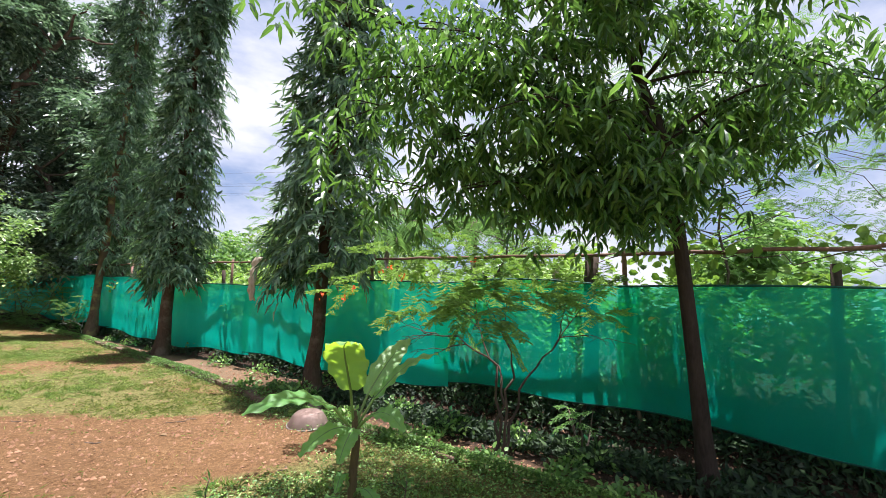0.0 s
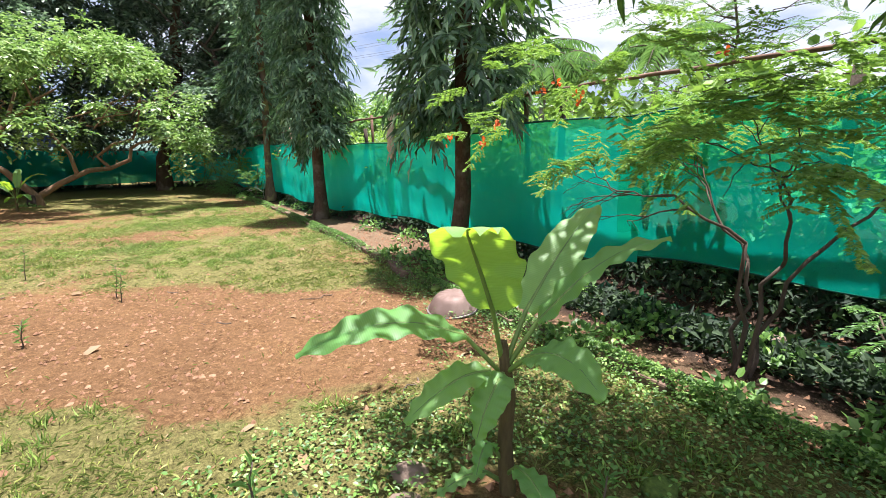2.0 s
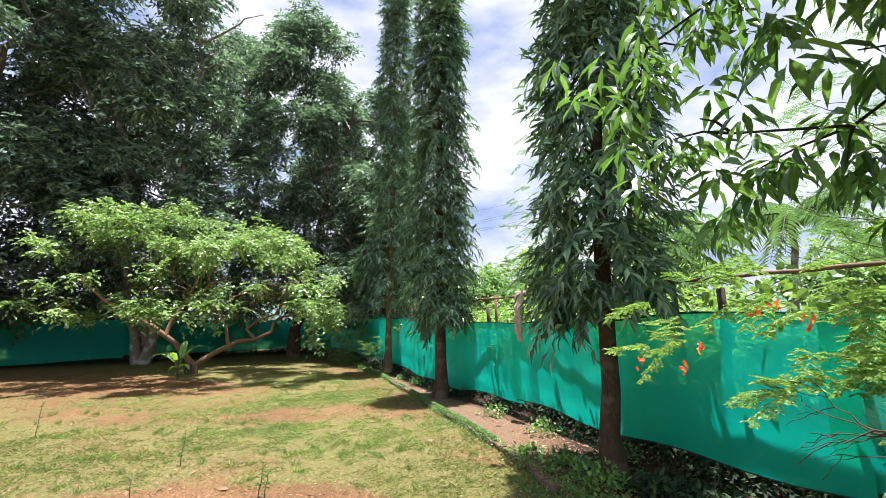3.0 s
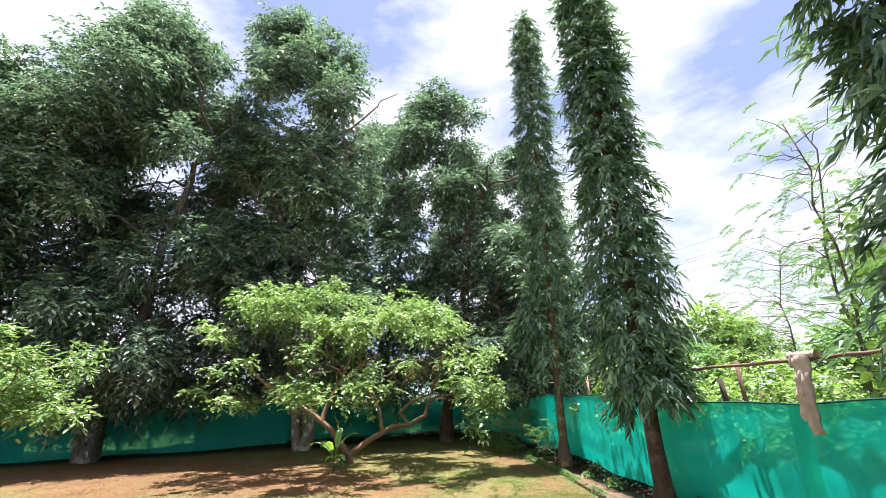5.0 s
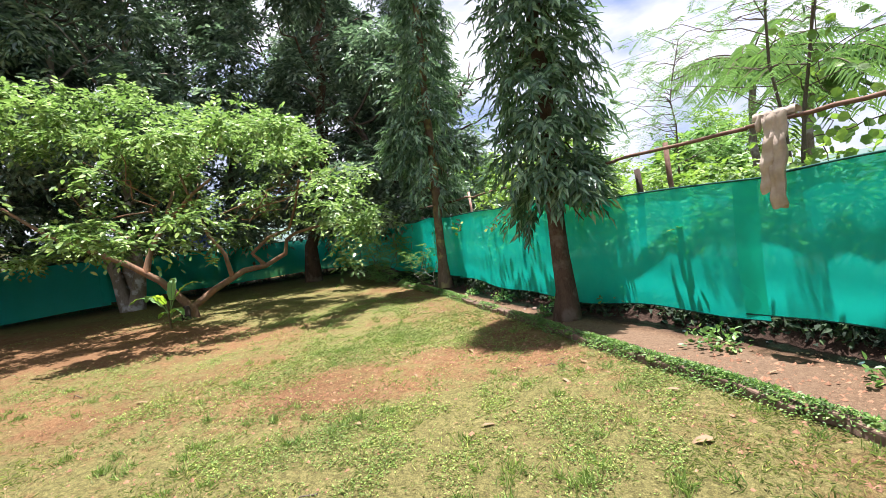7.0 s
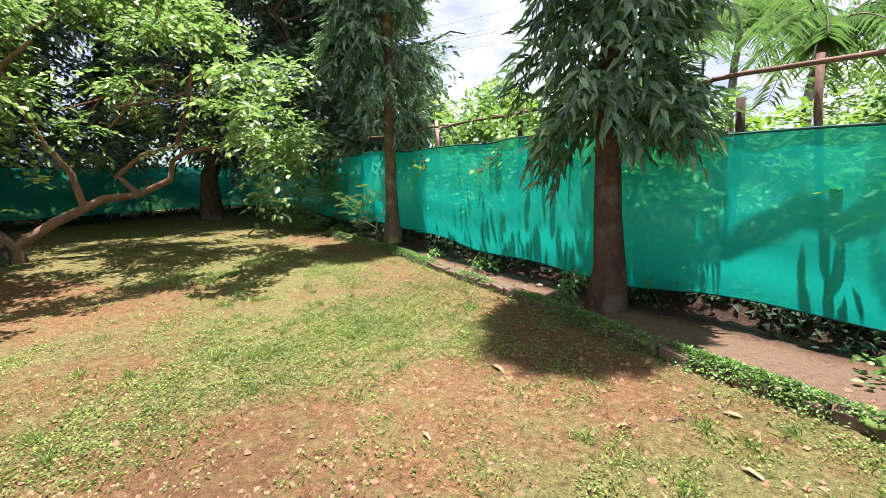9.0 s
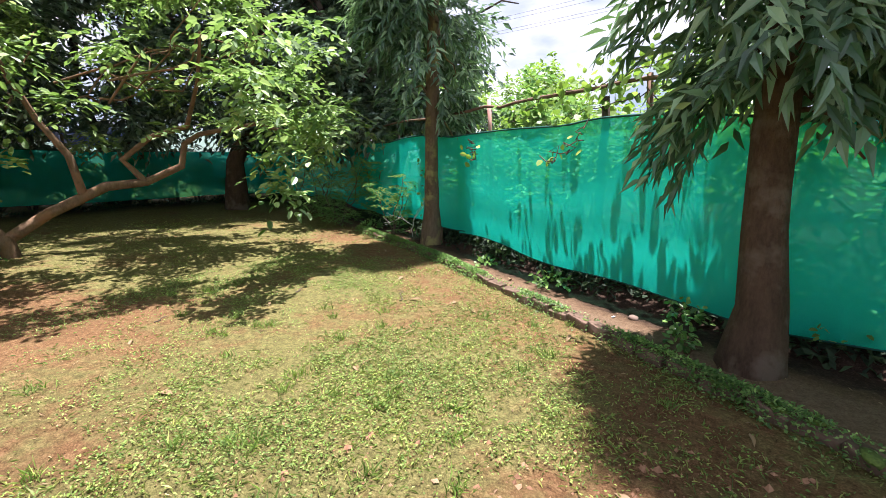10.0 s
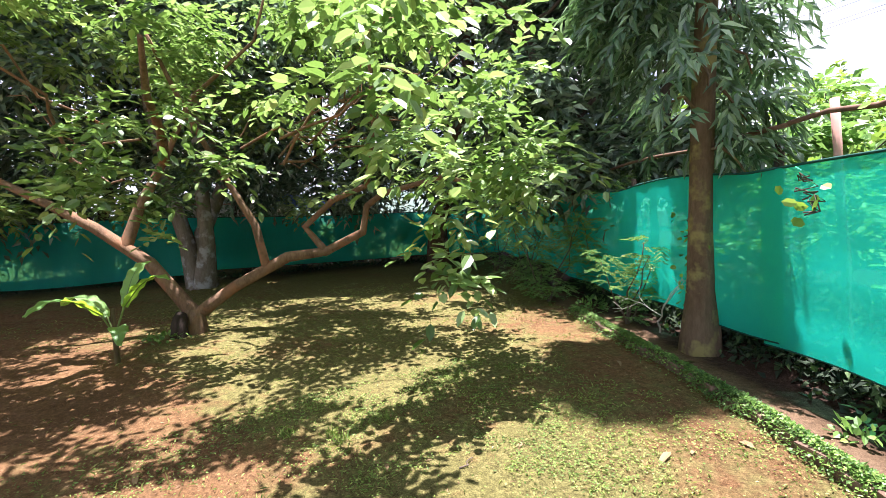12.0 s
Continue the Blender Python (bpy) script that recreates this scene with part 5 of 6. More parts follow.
broad_plant("banana_plant", "young banana plant with broad pale green leaves in weeds", -0.54, 3.12, [(0.02, 0, -0.05), (0, 0, 0.2), (0.01, 0, 0.42), (-0.02, 0, 0.62)], [
    ((-0.02, 0, 0.55), [(-0.03, -0.12, 0.78), (-0.05, -0.26, 0.98), (-0.04, -0.42, 1.10), (0.02, -0.58, 1.13)], 0.27, 0.2, 0),
    ((0, 0, 0.55), [(0.05, 0.08, 0.72), (0.14, 0.25, 0.90), (0.22, 0.42, 1.02), (0.28, 0.55, 1.08)], 0.18, 0.3, -15),
    ((0, 0, 0.52), [(0.10, 0.03, 0.70), (0.25, 0.07, 0.88), (0.38, 0.10, 0.98), (0.52, 0.12, 1.02)], 0.13, 0.3, -15),
    ((-0.03, 0, 0.5), [(-0.14, -0.08, 0.66), (-0.28, -0.2, 0.74), (-0.42, -0.33, 0.75), (-0.58, -0.46, 0.68)], 0.17, 0.15, 18),
    ((-0.02, 0, 0.45), [(-0.05, -0.08, 0.54), (-0.12, -0.17, 0.55), (-0.20, -0.25, 0.50), (-0.28, -0.31, 0.42)], 0.12, 0.2, 25),
    ((0, 0, 0.45), [(0.0, -0.07, 0.53), (-0.01, -0.14, 0.52), (-0.03, -0.20, 0.46), (-0.05, -0.24, 0.36)], 0.13, 0.2, 5),
    ((0, 0, 0.5), [(0.08, -0.06, 0.60), (0.17, -0.12, 0.66), (0.26, -0.16, 0.64), (0.34, -0.20, 0.56)], 0.18, 0.15, -15),
    ((0, 0, 0.06), [(0.06, -0.06, 0.16), (0.12, -0.13, 0.18), (0.19, -0.2, 0.14), (0.24, -0.26, 0.06)], 0.11, 0.1, 0),
    ((0, 0, 0.12), [(-0.03, -0.04, 0.2), (-0.05, -0.08, 0.26), (-0.06, -0.12, 0.24), (-0.07, -0.16, 0.16)], 0.08, 0.1, 0),
    ((0, 0, 0.03), [(-0.06, -0.05, 0.10), (-0.12, -0.10, 0.11), (-0.17, -0.15, 0.09), (-0.22, -0.18, 0.05)], 0.08, 0.1, 0)])
broad_plant("canna_plant", "small broad-leaved plant beside the guava trunk", -14.3, 8.7, [(0, 0, -0.05), (0, 0, 0.3), (0.02, 0, 0.6)], [
    ((0, 0, 0.3), [(0.1, -0.1, 0.55), (0.25, -0.3, 0.75), (0.4, -0.5, 0.8), (0.55, -0.65, 0.7)], 0.2, 0.3, 0),
    ((0, 0, 0.3), [(-0.1, -0.05, 0.5), (-0.3, -0.2, 0.7), (-0.5, -0.35, 0.72), (-0.68, -0.45, 0.6)], 0.2, 0.3, 0),
    ((0, 0, 0.3), [(0.05, 0.1, 0.6), (0.2, 0.25, 0.85), (0.35, 0.4, 0.95), (0.5, 0.5, 0.9)], 0.18, 0.3, 0),
    ((0, 0, 0.3), [(-0.05, 0.1, 0.6), (-0.15, 0.2, 0.9), (-0.25, 0.3, 1.05), (-0.4, 0.4, 1.05)], 0.18, 0.3, 0),
    ((0, 0, 0.2), [(0.1, 0, 0.35), (0.3, 0.02, 0.45), (0.45, 0.02, 0.42), (0.58, 0.02, 0.3)], 0.16, 0.2, 0),
    ((0, 0, 0.2), [(-0.1, 0.1, 0.3), (-0.25, 0.05, 0.36), (-0.4, 0.02, 0.3), (-0.5, 0.0, 0.2)], 0.14, 0.2, 0)], 0.03)


# ---- upturned pan ----
def pan(x, y):
    bm = bmesh.new()
    prof = [(0.0, 0.150), (0.08, 0.150), (0.125, 0.146), (0.150, 0.132), (0.175, 0.10), (0.205, 0.055), (0.222, 0.022), (0.226, 0.010)]
    n = 40
    rings = []
    for r, z in prof[1:]:
        rings.append([bm.verts.new((r * math.cos(2 * math.pi * k / n), r * math.sin(2 * math.pi * k / n), z + 0.003 * math.sin(k * 1.7))) for k in range(n)])
    top = bm.verts.new((0, 0, prof[0][1] + 0.002))
    for k in range(n):
        m = (k + 1) % n
        bm.faces.new((top, rings[0][k], rings[0][m]))
        for a, b in zip(rings[:-1], rings[1:]):
            bm.faces.new((a[k], b[k], b[m], a[m]))
    ob = thing("metal_pan", "dented reddish aluminium pan lying upside down on the soil", "pan")
    ob.matrix_basis = pose(x, y, float(height(x, y)) + 0.012, 4, -5, 20)
    bmesh.ops.solidify(bm, geom=bm.faces[:], thickness=0.004)
    mesh_part("bowl", bm_mesh("bowl", bm, PAN_METAL, True), ob)
    a = np.linspace(0, 2 * np.pi, 41)
    mesh_part("rim", limbs_mesh("rim", [(np.stack([0.232 * np.cos(a), 0.232 * np.sin(a), np.full(41, 0.010)], -1), np.full(41, 0.009))], PAN_RIM, 8, 0.03), ob, "darker rolled rim")


pan(-1.45, 5.25)


# ---- pipe rail above the net, its struts and the hanging trousers ----
PIPE = [(-13.56, 16.01), (-9.56, 13.26), (-7.46, 11.81), (-5.43, 10.41), (-3.99, 9.41), (-2.93, 8.66), (-1.16, 7.46), (0.64, 6.21), (2.24, 5.11), (3.74, 3.81), (5.34, 2.21)]
for a, b in zip(PIPE[:-1], PIPE[1:]):
    ob = new("pipe_rail", limbs_mesh("pipe_rail", [(bend((a[0], a[1], 2.13), (b[0], b[1], 2.12), 8, 0.004), np.full(8, 0.021))], RUST, 8, 0.03))
    tagged(ob, "rusty steel pipe rail running above the shade net", "pipe", "pipe rails above the net")
for x, y, red in ((-4.72, 9.98, 0), (-9.2, 13.15, 1), (-1.2, 7.6, 0), (2.2, 5.3, 0), (-7.0, 11.65, 0), (4.4, 3.4, 0)):
    z = float(height(x, y))
    ob = new("rail_post", limbs_mesh("rail_post", [(bend((x + 0.10, y - 0.06, z - 0.05), (x - 0.06, y + 0.05, 2.26 if red else 2.2), 6, 0.004), np.full(6, 0.03))], PINK_PAINT if red else RUST, 6, 0.04))
    tagged(ob, "red painted slanting steel rail post" if red else "rusty slanting steel rail post", "post", "posts of the pipe rail")


def trousers():
    """Worn trousers folded over the pipe: two legs hanging in front of the net, the waist behind."""
    ob = thing("hanging_trousers", "worn beige trousers hung over the pipe rail to dry", "trousers", (-3.78, 9.04, 2.15))
    along = unit(np.array([0.82, -0.57, 0.0]))
    out = np.array([-0.57, -0.82, 0.0])
    def leg(shift, length, w0, w1, seed):
        n, m = 26, 18
        v = []
        for i in range(n + 1):
            t = i / n
            z = -length * t
            w = w0 + (w1 - w0) * t + 0.012 * math.sin(t * 14 + seed)
            d = 0.06 + 0.05 * math.sin(t * 3) + 0.012 * math.sin(t * 22 + seed)
            for j in range(m):
                a = 2 * math.pi * j / m
                q = along * (shift + 0.03 * math.sin(t * 4 + 0.6) + w / 2 * math.cos(a)) + out * (d + 0.035 * math.sin(a) + 0.01 * math.sin(a * 5 + t * 9 + seed))
                v.append(q + np.array([0, 0, z + 0.02 * math.sin(a * 2 + seed)]))
        f = [(i * m + j, i * m + (j + 1) % m, (i + 1) * m + (j + 1) % m, (i + 1) * m + j) for i in range(n) for j in range(m)]
        return np_mesh("trouser_leg", v, f, CLOTH, True)
    mesh_part("trouser_leg", leg(-0.04, 0.68, 0.11, 0.12, 0.4), ob)
    mesh_part("trouser_leg", leg(0.04, 0.82, 0.11, 0.13, 0.9), ob)
    a = np.linspace(-0.5, 3.6, 10)
    v, f = [], []
    for i, s in enumerate(np.linspace(-0.19, 0.17, 12)):
        for j, t in enumerate(a):
            q = along * (s + 0.01 * math.sin(j)) + out * (0.05 * math.cos(t)) + np.array([0, 0, 0.05 * math.sin(t) + 0.008 * math.sin(i * 2)])
            v.append(q)
    for i in range(11):
        for j in range(9):
            f.append((i * 10 + j, (i + 1) * 10 + j, (i + 1) * 10 + j + 1, i * 10 + j + 1))
    mesh_part("seat", np_mesh("seat", v, f, CLOTH, True), ob)
    mesh_part("waistband", limbs_mesh("waistband", [(np.array([along * -0.10 + out * 0.03 + [0, 0, 0.02], along * -0.13 + out * 0.05 + [0, 0, -0.05], along * -0.12 + out * 0.07 + [0, 0, -0.12]]), np.array([0.035, 0.03, 0.02]))], CLOTH, 8, 0.08), ob, "bunched waistband")


trousers()


# ---- vines ----
def vine(points, n, label, size=0.11, spread=0.18):
    p = np.array(points, float)
    s = np.linspace(0, len(p) - 1, 30)
    c = np.stack([np.interp(s, np.arange(len(p)), p[:, k]) for k in range(3)], -1) + rng.normal(size=(30, 3)) * 0.04
    ob = thing("vine", label, "vine", tuple(p[0]))
    mesh_part("stem", limbs_mesh("stem", [(c - p[0], np.full(30, 0.006))], SHRUB_BARK, 5), ob)
    k = rng.integers(0, 30, n)
    q = c[k] - p[0] + rng.normal(size=(n, 3)) * spread * np.array([1, 1, 0.8])
    d = rng.normal(size=(n, 3)) * [1, 1, 0.5] - [0, 0, 0.5]
    mesh_part("foliage", leaves_mesh("foliage", q, d, rng.normal(size=(n, 3)) * 0.6 - [0.5, 0.8, -0.4], rng.uniform(0.7, 1.2, n) * size, rng.uniform(0.7, 1.1, n) * size, LIME_LEAF, LEAF_ROUND), ob, "bright heart-shaped leaves")


vine([(-9.0, 13.2, 1.9), (-8.2, 12.4, 2.1), (-7.3, 11.7, 2.2), (-6.6, 11.3, 2.3)], 300, "vine with bright heart-shaped leaves over the net", 0.085, 0.12)
vine([(-8.0, 12.2, 1.85), (-7.2, 11.6, 1.95), (-6.3, 11.0, 1.95)], 60, "leafy vine creeping along the top of the net")
vine([(-3.5, 9.6, 1.9), (-2.6, 8.9, 2.1), (-1.8, 8.3, 2.2)], 180, "leafy vine on the pipe rail near the trousers")
vine([(-3.3, 10.35, 1.3), (-3.25, 10.35, 2.8), (-3.2, 10.35, 4.3)], 150, "climbing vine wound up a thin feathery tree")
vine([(1.6, 5.8, 2.1), (2.6, 5.1, 2.15), (3.8, 4.1, 2.1), (5.0, 2.9, 2.1)], 260, "leafy vine growing over the pipe rail")
vine([(-0.8, 7.6, 1.9), (0.4, 6.7, 2.0), (1.4, 6.0, 2.0)], 200, "green vine behind the flowering shrub")
vine([(-7.6, 11.45, 1.72), (-7.75, 11.5, 1.5), (-8.0, 11.62, 1.35)], 9, "thin vine strand with pale leaves hanging down the net", 0.09, 0.05)
vine([(-9.3, 12.7, 1.70), (-9.25, 12.6, 1.5), (-9.2, 12.55, 1.4)], 7, "few yellowing vine leaves hanging over the net edge", 0.09, 0.06)
vine([(-10.4, 13.55, 1.5), (-10.45, 13.5, 0.9), (-10.4, 13.4, 0.2)], 90, "dark creeper hanging beside the mast tree trunk", 0.06, 0.1)


# ---- plants at the shaded corner and by the path ----
def low_feather(x, y, h, n, label, size=0.3, mat=FEATHER_LEAF):
    stems, fr = [], []
    for k in range(4):
        a = rng.uniform(0, 6.28)
        e = np.array([0.35 * h * math.cos(a), 0.35 * h * math.sin(a), h * rng.uniform(0.7, 1.0)])
        p = bend((0, 0, -0.03), e, 6, 0.03)
        stems.append((p, np.linspace(0.014, 0.005, 6)))
        for j in range(n // 4):
            b = p[rng.integers(1, 6)]
            w = rng.uniform(0, 6.28)
            fr.append((b + rng.normal(size=3) * 0.08 * h, (math.cos(w), math.sin(w), 0.3 * rng.normal() + 0.1)))
    feathery("feathery_shrub", label, x, y, stems, fr, size, 0.03, SHRUB_BARK, "shrub", mat, "feathery shrubs by the net", 5, 6)


low_feather(-13.2, 14.6, 1.7, 110, "feathery shrub in the dark corner of the garden", 0.36)
low_feather(-12.5, 15.2, 2.3, 120, "tall feathery shrub against the net", 0.4)
low_feather(-11.4, 13.9, 1.1, 50, "small feathery shrub by the end of the brick edging", 0.28)
low_feather(-14.6, 15.6, 2.0, 100, "feathery shrub under the woodland trees", 0.4)
low_feather(-16.5, 16.6, 2.2, 100, "dim feathery shrub at the garden corner", 0.42)
low_feather(1.5, 4.75, 0.5, 14, "small leafy seedling under the net", 0.2)


def dead_branch():
    stems = []
    branching((0, 0, 0), (0.2, -0.3, 0.6), 0.35, 0.012, 3, stems, [], 0.6, 0.0, 5)
    ob = new("dead_branch", limbs_mesh("dead_branch", stems, simple_material("bleached_wood", (0.35, 0.33, 0.28), (0.6, 0.57, 0.5), 0.9, 12), 5))
    ob.location = (-10.9, 13.75, float(height(-10.9, 13.75)))
    tagged(ob, "bleached dead branch stuck in the ground near the net", "dead branch")


dead_branch()


def seedling(x, y, h, lab):
    ob = thing("seedling", lab, "seedling", (x, y, float(height(x, y))), "planted seedlings on the lawn")
    p = bend((0, 0, -0.02), (0.02, 0.02, h), 6, 0.02)
    mesh_part("stem", limbs_mesh("stem", [(p, np.linspace(0.006, 0.003, 6))], SHRUB_BARK, 5), ob)
    n = 20
    k = rng.uniform(0.25, 1, n)
    q = np.stack([np.interp(k, np.linspace(0, 1, 6), p[:, i]) for i in range(3)], -1)
    d = rng.normal(size=(n, 3)) * [1, 1, 0.4] + [0, 0, 0.6]
    mesh_part("foliage", leaves_mesh("foliage", q, d, rng.normal(size=(n, 3)) * 0.3 + [0, 0, 1], 0.07, 0.008, FEATHER_LEAF, LEAF2), ob)


for x, y, h in ((-1.22, 2.51, 0.42), (-4.7, 4.5, 0.32), (-4.98, 3.46, 0.42), (-4.5, 4.4, 0.28), (-4.13, 3.42, 0.2), (-0.19, 2.98, 0.26), (-6.3, 4.6, 0.4), (-9.5, 4.2, 0.5)):
    seedling(x, y, h, "thin young seedling with needle-like leaves")


def leafy_clump(x, y, r, h, n, lab, mat=WEED_LEAF, size=0.06):
    u = unit(rng.normal(size=(n, 3)))
    p = u * np.array([r, r, h]) * rng.uniform(0.4, 1, (n, 1))
    p[:, 2] = np.abs(p[:, 2]) + 0.02
    ob = new("weed_clump", leaves_mesh("weed_clump", p, u + rng.normal(size=(n, 3)) * 0.5, rng.normal(size=(n, 3)) * 0.4 + [0, 0, 1], rng.uniform(0.7, 1.2, n) * size, rng.uniform(0.5, 0.8, n) * size, mat, LEAF_ROUND))
    ob.location = (x, y, float(height(x, y)))
    tagged(ob, lab, "weeds", kind="stuff")


for x, y, r, h, n in ((-2.41, 6.85, 0.35, 0.2, 260), (-1.95, 6.45, 0.3, 0.25, 240), (-3.0, 7.15, 0.25, 0.12, 150), (-6.65, 10.35, 0.12, 0.14, 60), (-6.6, 10.9, 0.2, 0.25, 90), (-8.9, 12.2, 0.15, 0.12, 50),
                      (1.5, 3.6, 0.25, 0.14, 160), (1.0, 3.9, 0.22, 0.14, 140), (0.5, 4.2, 0.22, 0.16, 140), (-0.4, 4.8, 0.25, 0.16, 160), (-1.1, 5.6, 0.22, 0.14, 120), (-5.6, 10.6, 0.3, 0.25, 120),
                      (-4.4, 9.1, 0.3, 0.2, 120), (-3.2, 8.3, 0.3, 0.2, 120), (-12.2, 14.3, 0.3, 0.2, 120), (-7.9, 11.6, 0.25, 0.2, 90), (-2.0, 7.6, 0.3, 0.2, 110), (-14.9, 9.2, 0.3, 0.12, 90),
                      (0.2, 5.3, 0.3, 0.2, 170), (0.9, 5.0, 0.25, 0.18, 150), (-0.5, 6.1, 0.3, 0.18, 150), (1.5, 4.4, 0.25, 0.16, 130), (-0.1, 5.0, 0.2, 0.12, 110), (1.2, 4.2, 0.2, 0.12, 110)):
    leafy_clump(x, y, r, h, n, "low clump of green leafy weeds")


# ---- beyond the nets ----
def far_building():
    b = thing("shed", "pale low shed with a flat roof beyond the far net", "shed", (-31.0, 13.0, 0))
    def box(name, c, s, mat, label=""):
        bm = bmesh.new()
        bmesh.ops.create_cube(bm, size=1)
        for v in bm.verts:
            v.co = Vector((v.co.x * s[0] + c[0], v.co.y * s[1] + c[1], v.co.z * s[2] + c[2]))
        bmesh.ops.bevel(bm, geom=bm.edges[:], offset=0.02, segments=1, affect="EDGES")
        mesh_part(name, bm_mesh(name, bm, mat), b, label)
    box("wall", (0, 0, 1.3), (3, 6, 2.6), WHITE_PAINT)
    box("roof", (0, 0, 2.7), (3.6, 6.6, 0.14), CONCRETE, "grey slab roof")
    box("door", (1.51, 1.0, 1.0), (0.05, 0.9, 2.0), PINK_PAINT, "faded pink door")
    box("window", (1.51, -1.4, 1.5), (0.05, 1.1, 0.9), DARK_CLOTH, "dark window opening")


far_building()


def fence_rail(x0, y0, x1, y1, label):
    f = thing("railing", label, "railing", (x0, y0, 0))
    d = np.array([x1 - x0, y1 - y0])
    L = float(np.linalg.norm(d))
    for z in (1.2, 2.3):
        mesh_part("rail", limbs_mesh("rail", [(np.array([(0, 0, z), (d[0], d[1], z)], float), np.full(2, 0.03))], PINK_PAINT, 6, 0.0), f)
    n = int(L / 0.45)
    me = limbs_mesh("bar", [(np.array([(0, 0, 0.0), (0, 0, 2.35)], float), np.full(2, 0.022))], WHITE_PAINT, 5, 0.0)
    for k in range(n + 1):
        piece("bar", f, me, (d[0] * k / n, d[1] * k / n, 0))


fence_rail(-27.8, 6.5, -25.6, 17.0, "pinkish metal railing beyond the far net")
fence_rail(-30.5, -6.0, -28.5, 5.5, "pale metal railing behind the woodland trees")


def tarp():
    n = 24
    v, f = [], []
    for i in range(n + 1):
        for j in range(n + 1):
            x, y = i / n * 2.6, j / n * 3.4
            v.append((x, y, 0.18 * math.sin(x * 2.2) + 0.12 * math.sin(y * 3 + x) - 0.5 * (x - 1.3) ** 2 * 0.35))
    for i in range(n):
        for j in range(n):
            a = i * (n + 1) + j
            f.append((a, a + n + 1, a + n + 2, a + 1))
    ob = thing("tarpaulin_shelter", "rumpled bright blue tarpaulin shelter beyond the net", "tarpaulin", (-25.6, 13.9, 0))
    mesh_part("sheet", np_mesh("sheet", np.array(v) + [0, 0, 2.35], f, BLUE_SHEET, True), ob)
    for x, y in ((0.3, 0.3), (2.3, 0.3), (0.3, 3.1), (2.3, 3.1)):
        mesh_part("pole", limbs_mesh("pole", [(np.array([(x, y, 0), (x, y, 2.2)], float), np.full(2, 0.04))], PALE_BARK, 6, 0.02), ob)


tarp()


def power_line():
    ob = thing("utility_pole", "concrete power pole with crossarms and insulators in the distance", "utility pole", (-17.5, 52, 0))
    mesh_part("pole", limbs_mesh("pole", [(np.array([(0, 0, 0), (0, 0, 5), (0, 0, 10.6)], float), np.array([0.16, 0.14, 0.10]))], CONCRETE, 8, 0.01), ob)
    for z, w in ((9.3, 1.1), (8.5, 0.8)):
        mesh_part("crossarm", limbs_mesh("crossarm", [(np.array([(-w, 0.1, z), (w, -0.1, z)], float), np.full(2, 0.06))], WIRE, 5, 0.0), ob)
        for s in (-1, -0.4, 0.4, 1):
            mesh_part("insulator", limbs_mesh("insulator", [(np.array([(s * w * 0.95, 0, z + 0.05), (s * w * 0.95, 0, z + 0.3)], float), np.array([0.06, 0.04]))], WHITE_PAINT, 6, 0.0), ob)
    for k, (dz, dy) in enumerate(((0.4, 0), (0.4, 0.8), (-0.4, 0.3), (-0.4, 1.0), (1.6, 0.5))):
        a, b = np.array([-46, 46 + dy, 11.5 + dz]), np.array([30, 30 + dy, 13.0 + dz])
        w = new("overhead_wire", limbs_mesh("overhead_wire", [(bend(a, b, 14, 0.0, -0.9), np.full(14, 0.010))], WIRE, 4, 0.0))
        tagged(w, "thin grey overhead power wire", "wire", "overhead wires")


power_line()


def palm(x, y, h, label):
    ob = thing("palm_tree", label, "palm tree", (x, y, 0), "distant palms")
    mesh_part("trunk", limbs_mesh("trunk", [(bend((0, 0, -0.1), (0.3, 0.2, h), 10, 0.01), np.linspace(0.13, 0.09, 10))], PALE_BARK, 8, 0.04), ob)
    P, D, U, ribs = [], [], [], []
    for k in range(22):
        a, el = rng.uniform(0, 6.28), rng.uniform(0.1, 1.2)
        L = rng.uniform(2.0, 2.8)
        t = np.linspace(0, 1, 26)[:, None]
        d = np.array([math.cos(a), math.sin(a), 0])
        c = np.array([0.3, 0.2, h]) + d * L * t * math.cos(el * 0.6) + np.array([0, 0, 1.0]) * (math.sin(el) * L * t * 0.8 - 1.5 * t ** 2)
        ribs.append((c, np.linspace(0.03, 0.008, 26)))
        side = np.array([-math.sin(a), math.cos(a), 0])
        for s in (-1, 1):
            P.append(c), D.append(np.tile(side * s + d * 0.5 - [0, 0, 0.6], (26, 1)) + rng.normal(size=(26, 3)) * 0.1), U.append(np.tile([0, 0, 1.0], (26, 1)))
    mesh_part("crown_rib", limbs_mesh("crown_rib", ribs, SHRUB_BARK, 4, 0.0), ob)
    P = np.vstack(P)
    mesh_part("foliage", leaves_mesh("foliage", P, np.vstack(D), np.vstack(U), 0.6, 0.05, FEATHER_LEAF, LEAF4), ob)


palm(-2.6, 18.0, 4.1, "coconut palm crown showing behind the net")
palm(1.0, 19.0, 5.0, "coconut palm beyond the bushes outside the net")
palm(-3.6, 21.0, 5.5, "distant coconut palm over the green growth")

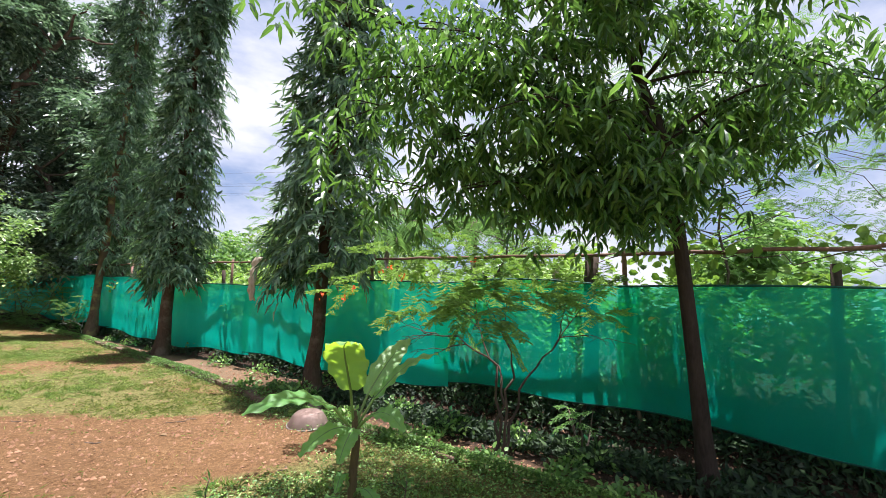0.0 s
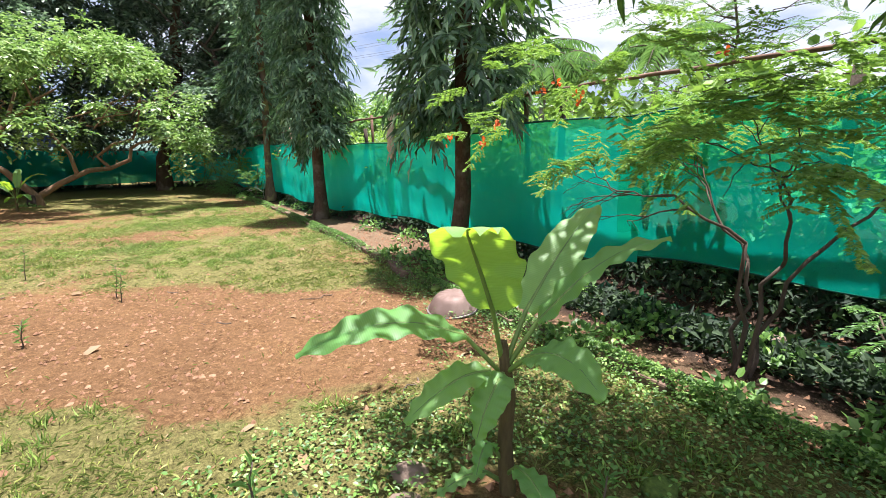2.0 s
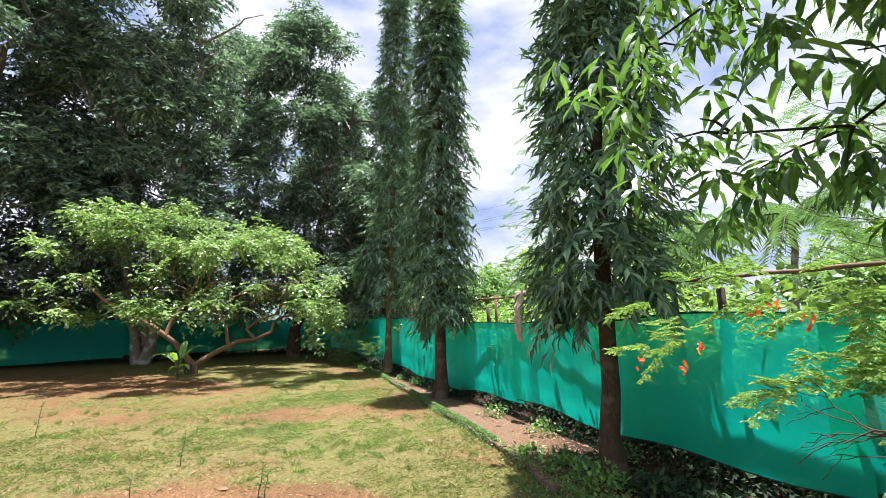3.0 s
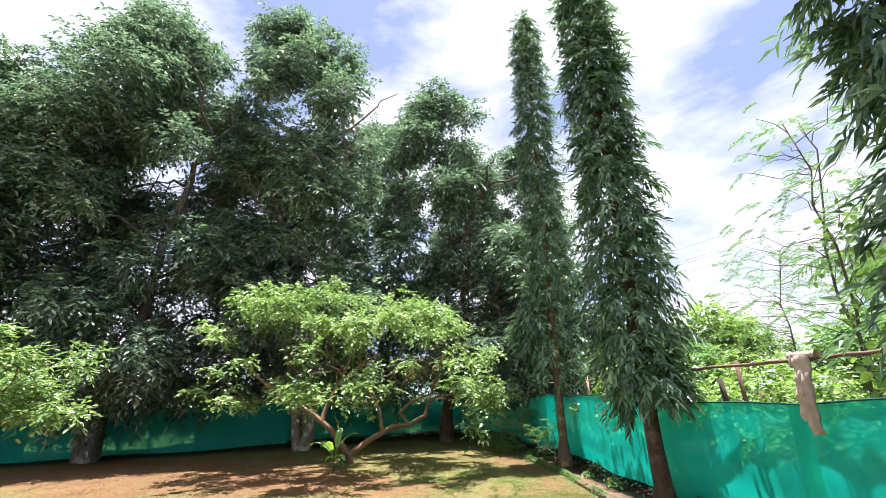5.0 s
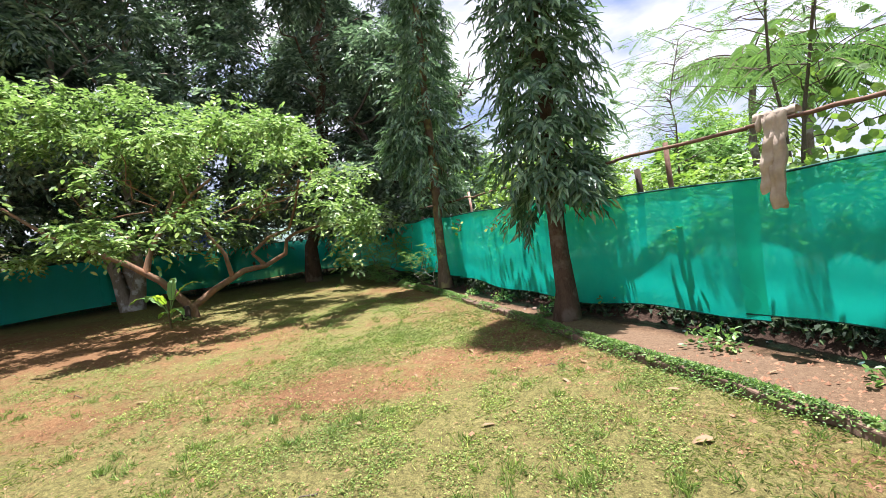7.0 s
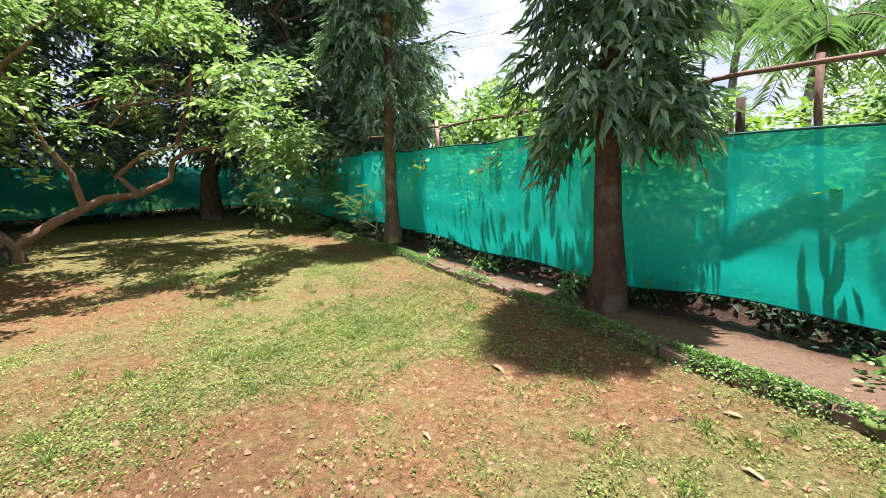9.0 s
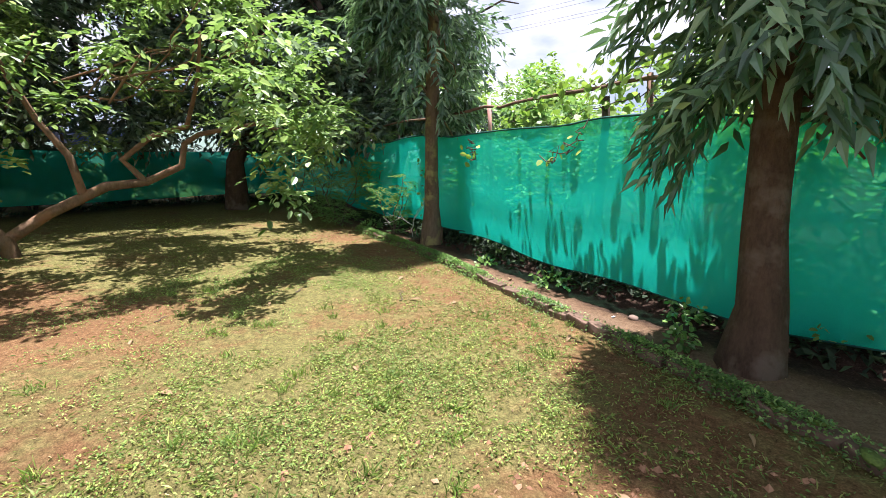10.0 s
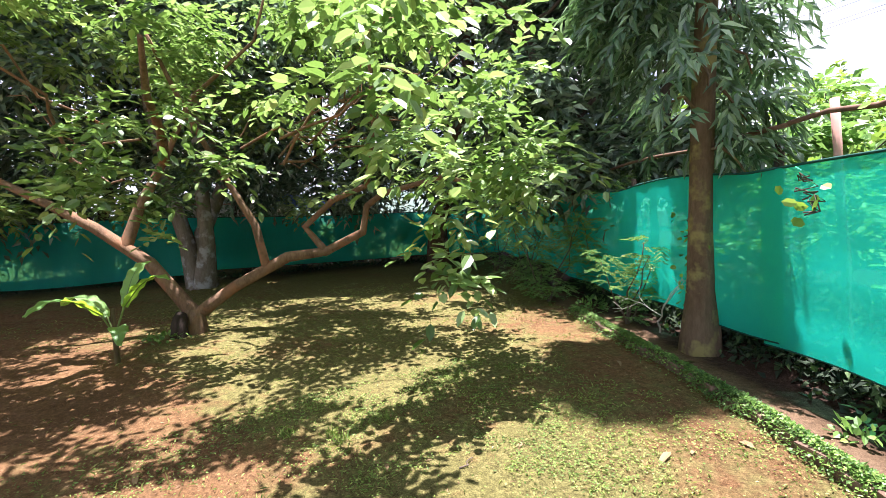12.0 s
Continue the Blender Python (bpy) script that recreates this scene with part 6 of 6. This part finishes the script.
for x, y, top, sp in ((-14, 40, 9.0, 8), (-24, 46, 9.0, 9), (-4, 42, 8.0, 8), (-34, 34, 10.0, 8), (8, 38, 8.5, 8), (18, 26, 8, 8), (22, 12, 8.5, 8), (-11.5, 24.0, 5.0, 4.5), (-5, 27, 5.5, 5), (3, 24, 5.0, 5), (11, 15, 5.5, 5), (-16.5, 24.5, 6.5, 5), (14, 4, 6, 5)):
    lumps, stems = [], [(bend((0, 0, -0.1), (0.2, 0.1, top * 0.6), 6, 0.02), np.linspace(0.2, 0.06, 6))]
    for k in range(26):
        a, q = rng.uniform(0, 6.28), math.sqrt(rng.random())
        lumps.append((sp * 0.45 * q * math.cos(a), sp * 0.45 * q * math.sin(a), top * rng.uniform(0.35, 0.95) * (1 - 0.25 * q), sp * rng.uniform(0.12, 0.19), 0.8))
        if k < 8:
            stems.append((bend((0.1, 0.1, top * 0.4), lumps[-1][:3], 5, 0.04), np.linspace(0.07, 0.02, 5)))
    crown_tree("far_tree", x, y, stems, LIME_LEAF if (x * 7) % 2 < 1 else FEATHER_LEAF, SHRUB_BARK, lumps, 34, 0.34, 0.2, "broad green tree in the distance beyond the garden", "tree", LEAF2, "distant trees", 0.6, 0.3, 5, 6)


burnt = thing("burnt_stump", "charred black stub at the foot of the guava trunk", "stump", (-14.98, 9.38, float(height(-14.98, 9.38))))
mesh_part("stub", limbs_mesh("stub", [(np.array([(0, 0, -0.05), (0.01, 0, 0.12), (0, 0.02, 0.24), (-0.02, 0.04, 0.30)]), np.array([0.12, 0.105, 0.09, 0.06]))], BACKLIT_CHAR_BARK, 10, 0.08), burnt)


def hose():
    p = np.array([(-15.6, 1.9, 0), (-14.8, 2.7, 0), (-14.1, 3.8, 0), (-13.3, 4.4, 0), (-12.3, 4.2, 0), (-11.5, 4.3, 0), (-11.0, 3.9, 0), (-11.3, 3.4, 0), (-11.9, 3.5, 0)], float)
    t = np.linspace(0, 8, 60)
    c = np.stack([np.interp(t, np.arange(9), p[:, k]) for k in range(3)], -1)
    for _ in range(8):
        c[1:-1] = 0.5 * c[1:-1] + 0.25 * (c[:-2] + c[2:])
    c[:, 2] = height(c[:, 0], c[:, 1]) + 0.014
    ob = new("garden_hose", limbs_mesh("garden_hose", [(c, np.full(60, 0.009))], simple_material("hose_rubber", (0.22, 0.09, 0.04), (0.38, 0.18, 0.09), 0.6, 10), 8, 0.0))
    tagged(ob, "tan garden hose lying in loose bends on the lawn", "garden hose")


hose()

for k in range(12):
    i = 3 + k % 6
    a, b = net_p[i], net_p[i + 1]
    u = rng.random()
    n = unit(np.array([-(b - a)[1], (b - a)[0]]))
    n = n if n[1] < 0 else -n
    x, y = a + (b - a) * u + n * rng.uniform(-0.1, 0.75)
    L = rng.uniform(0.02, 0.05)
    ob = new("litter_scrap", rock_mesh("litter_scrap", L * 1.6, L, L * 0.25, WHITE_PAINT, k, 1))
    ob.matrix_basis = pose(x, y, float(height(x, y)) + 0.008, rng.normal() * 12, rng.normal() * 12, rng.uniform(0, 360))
    tagged(ob, "small pale scrap of rubbish on the dark soil", "rubbish", "scraps under the net")
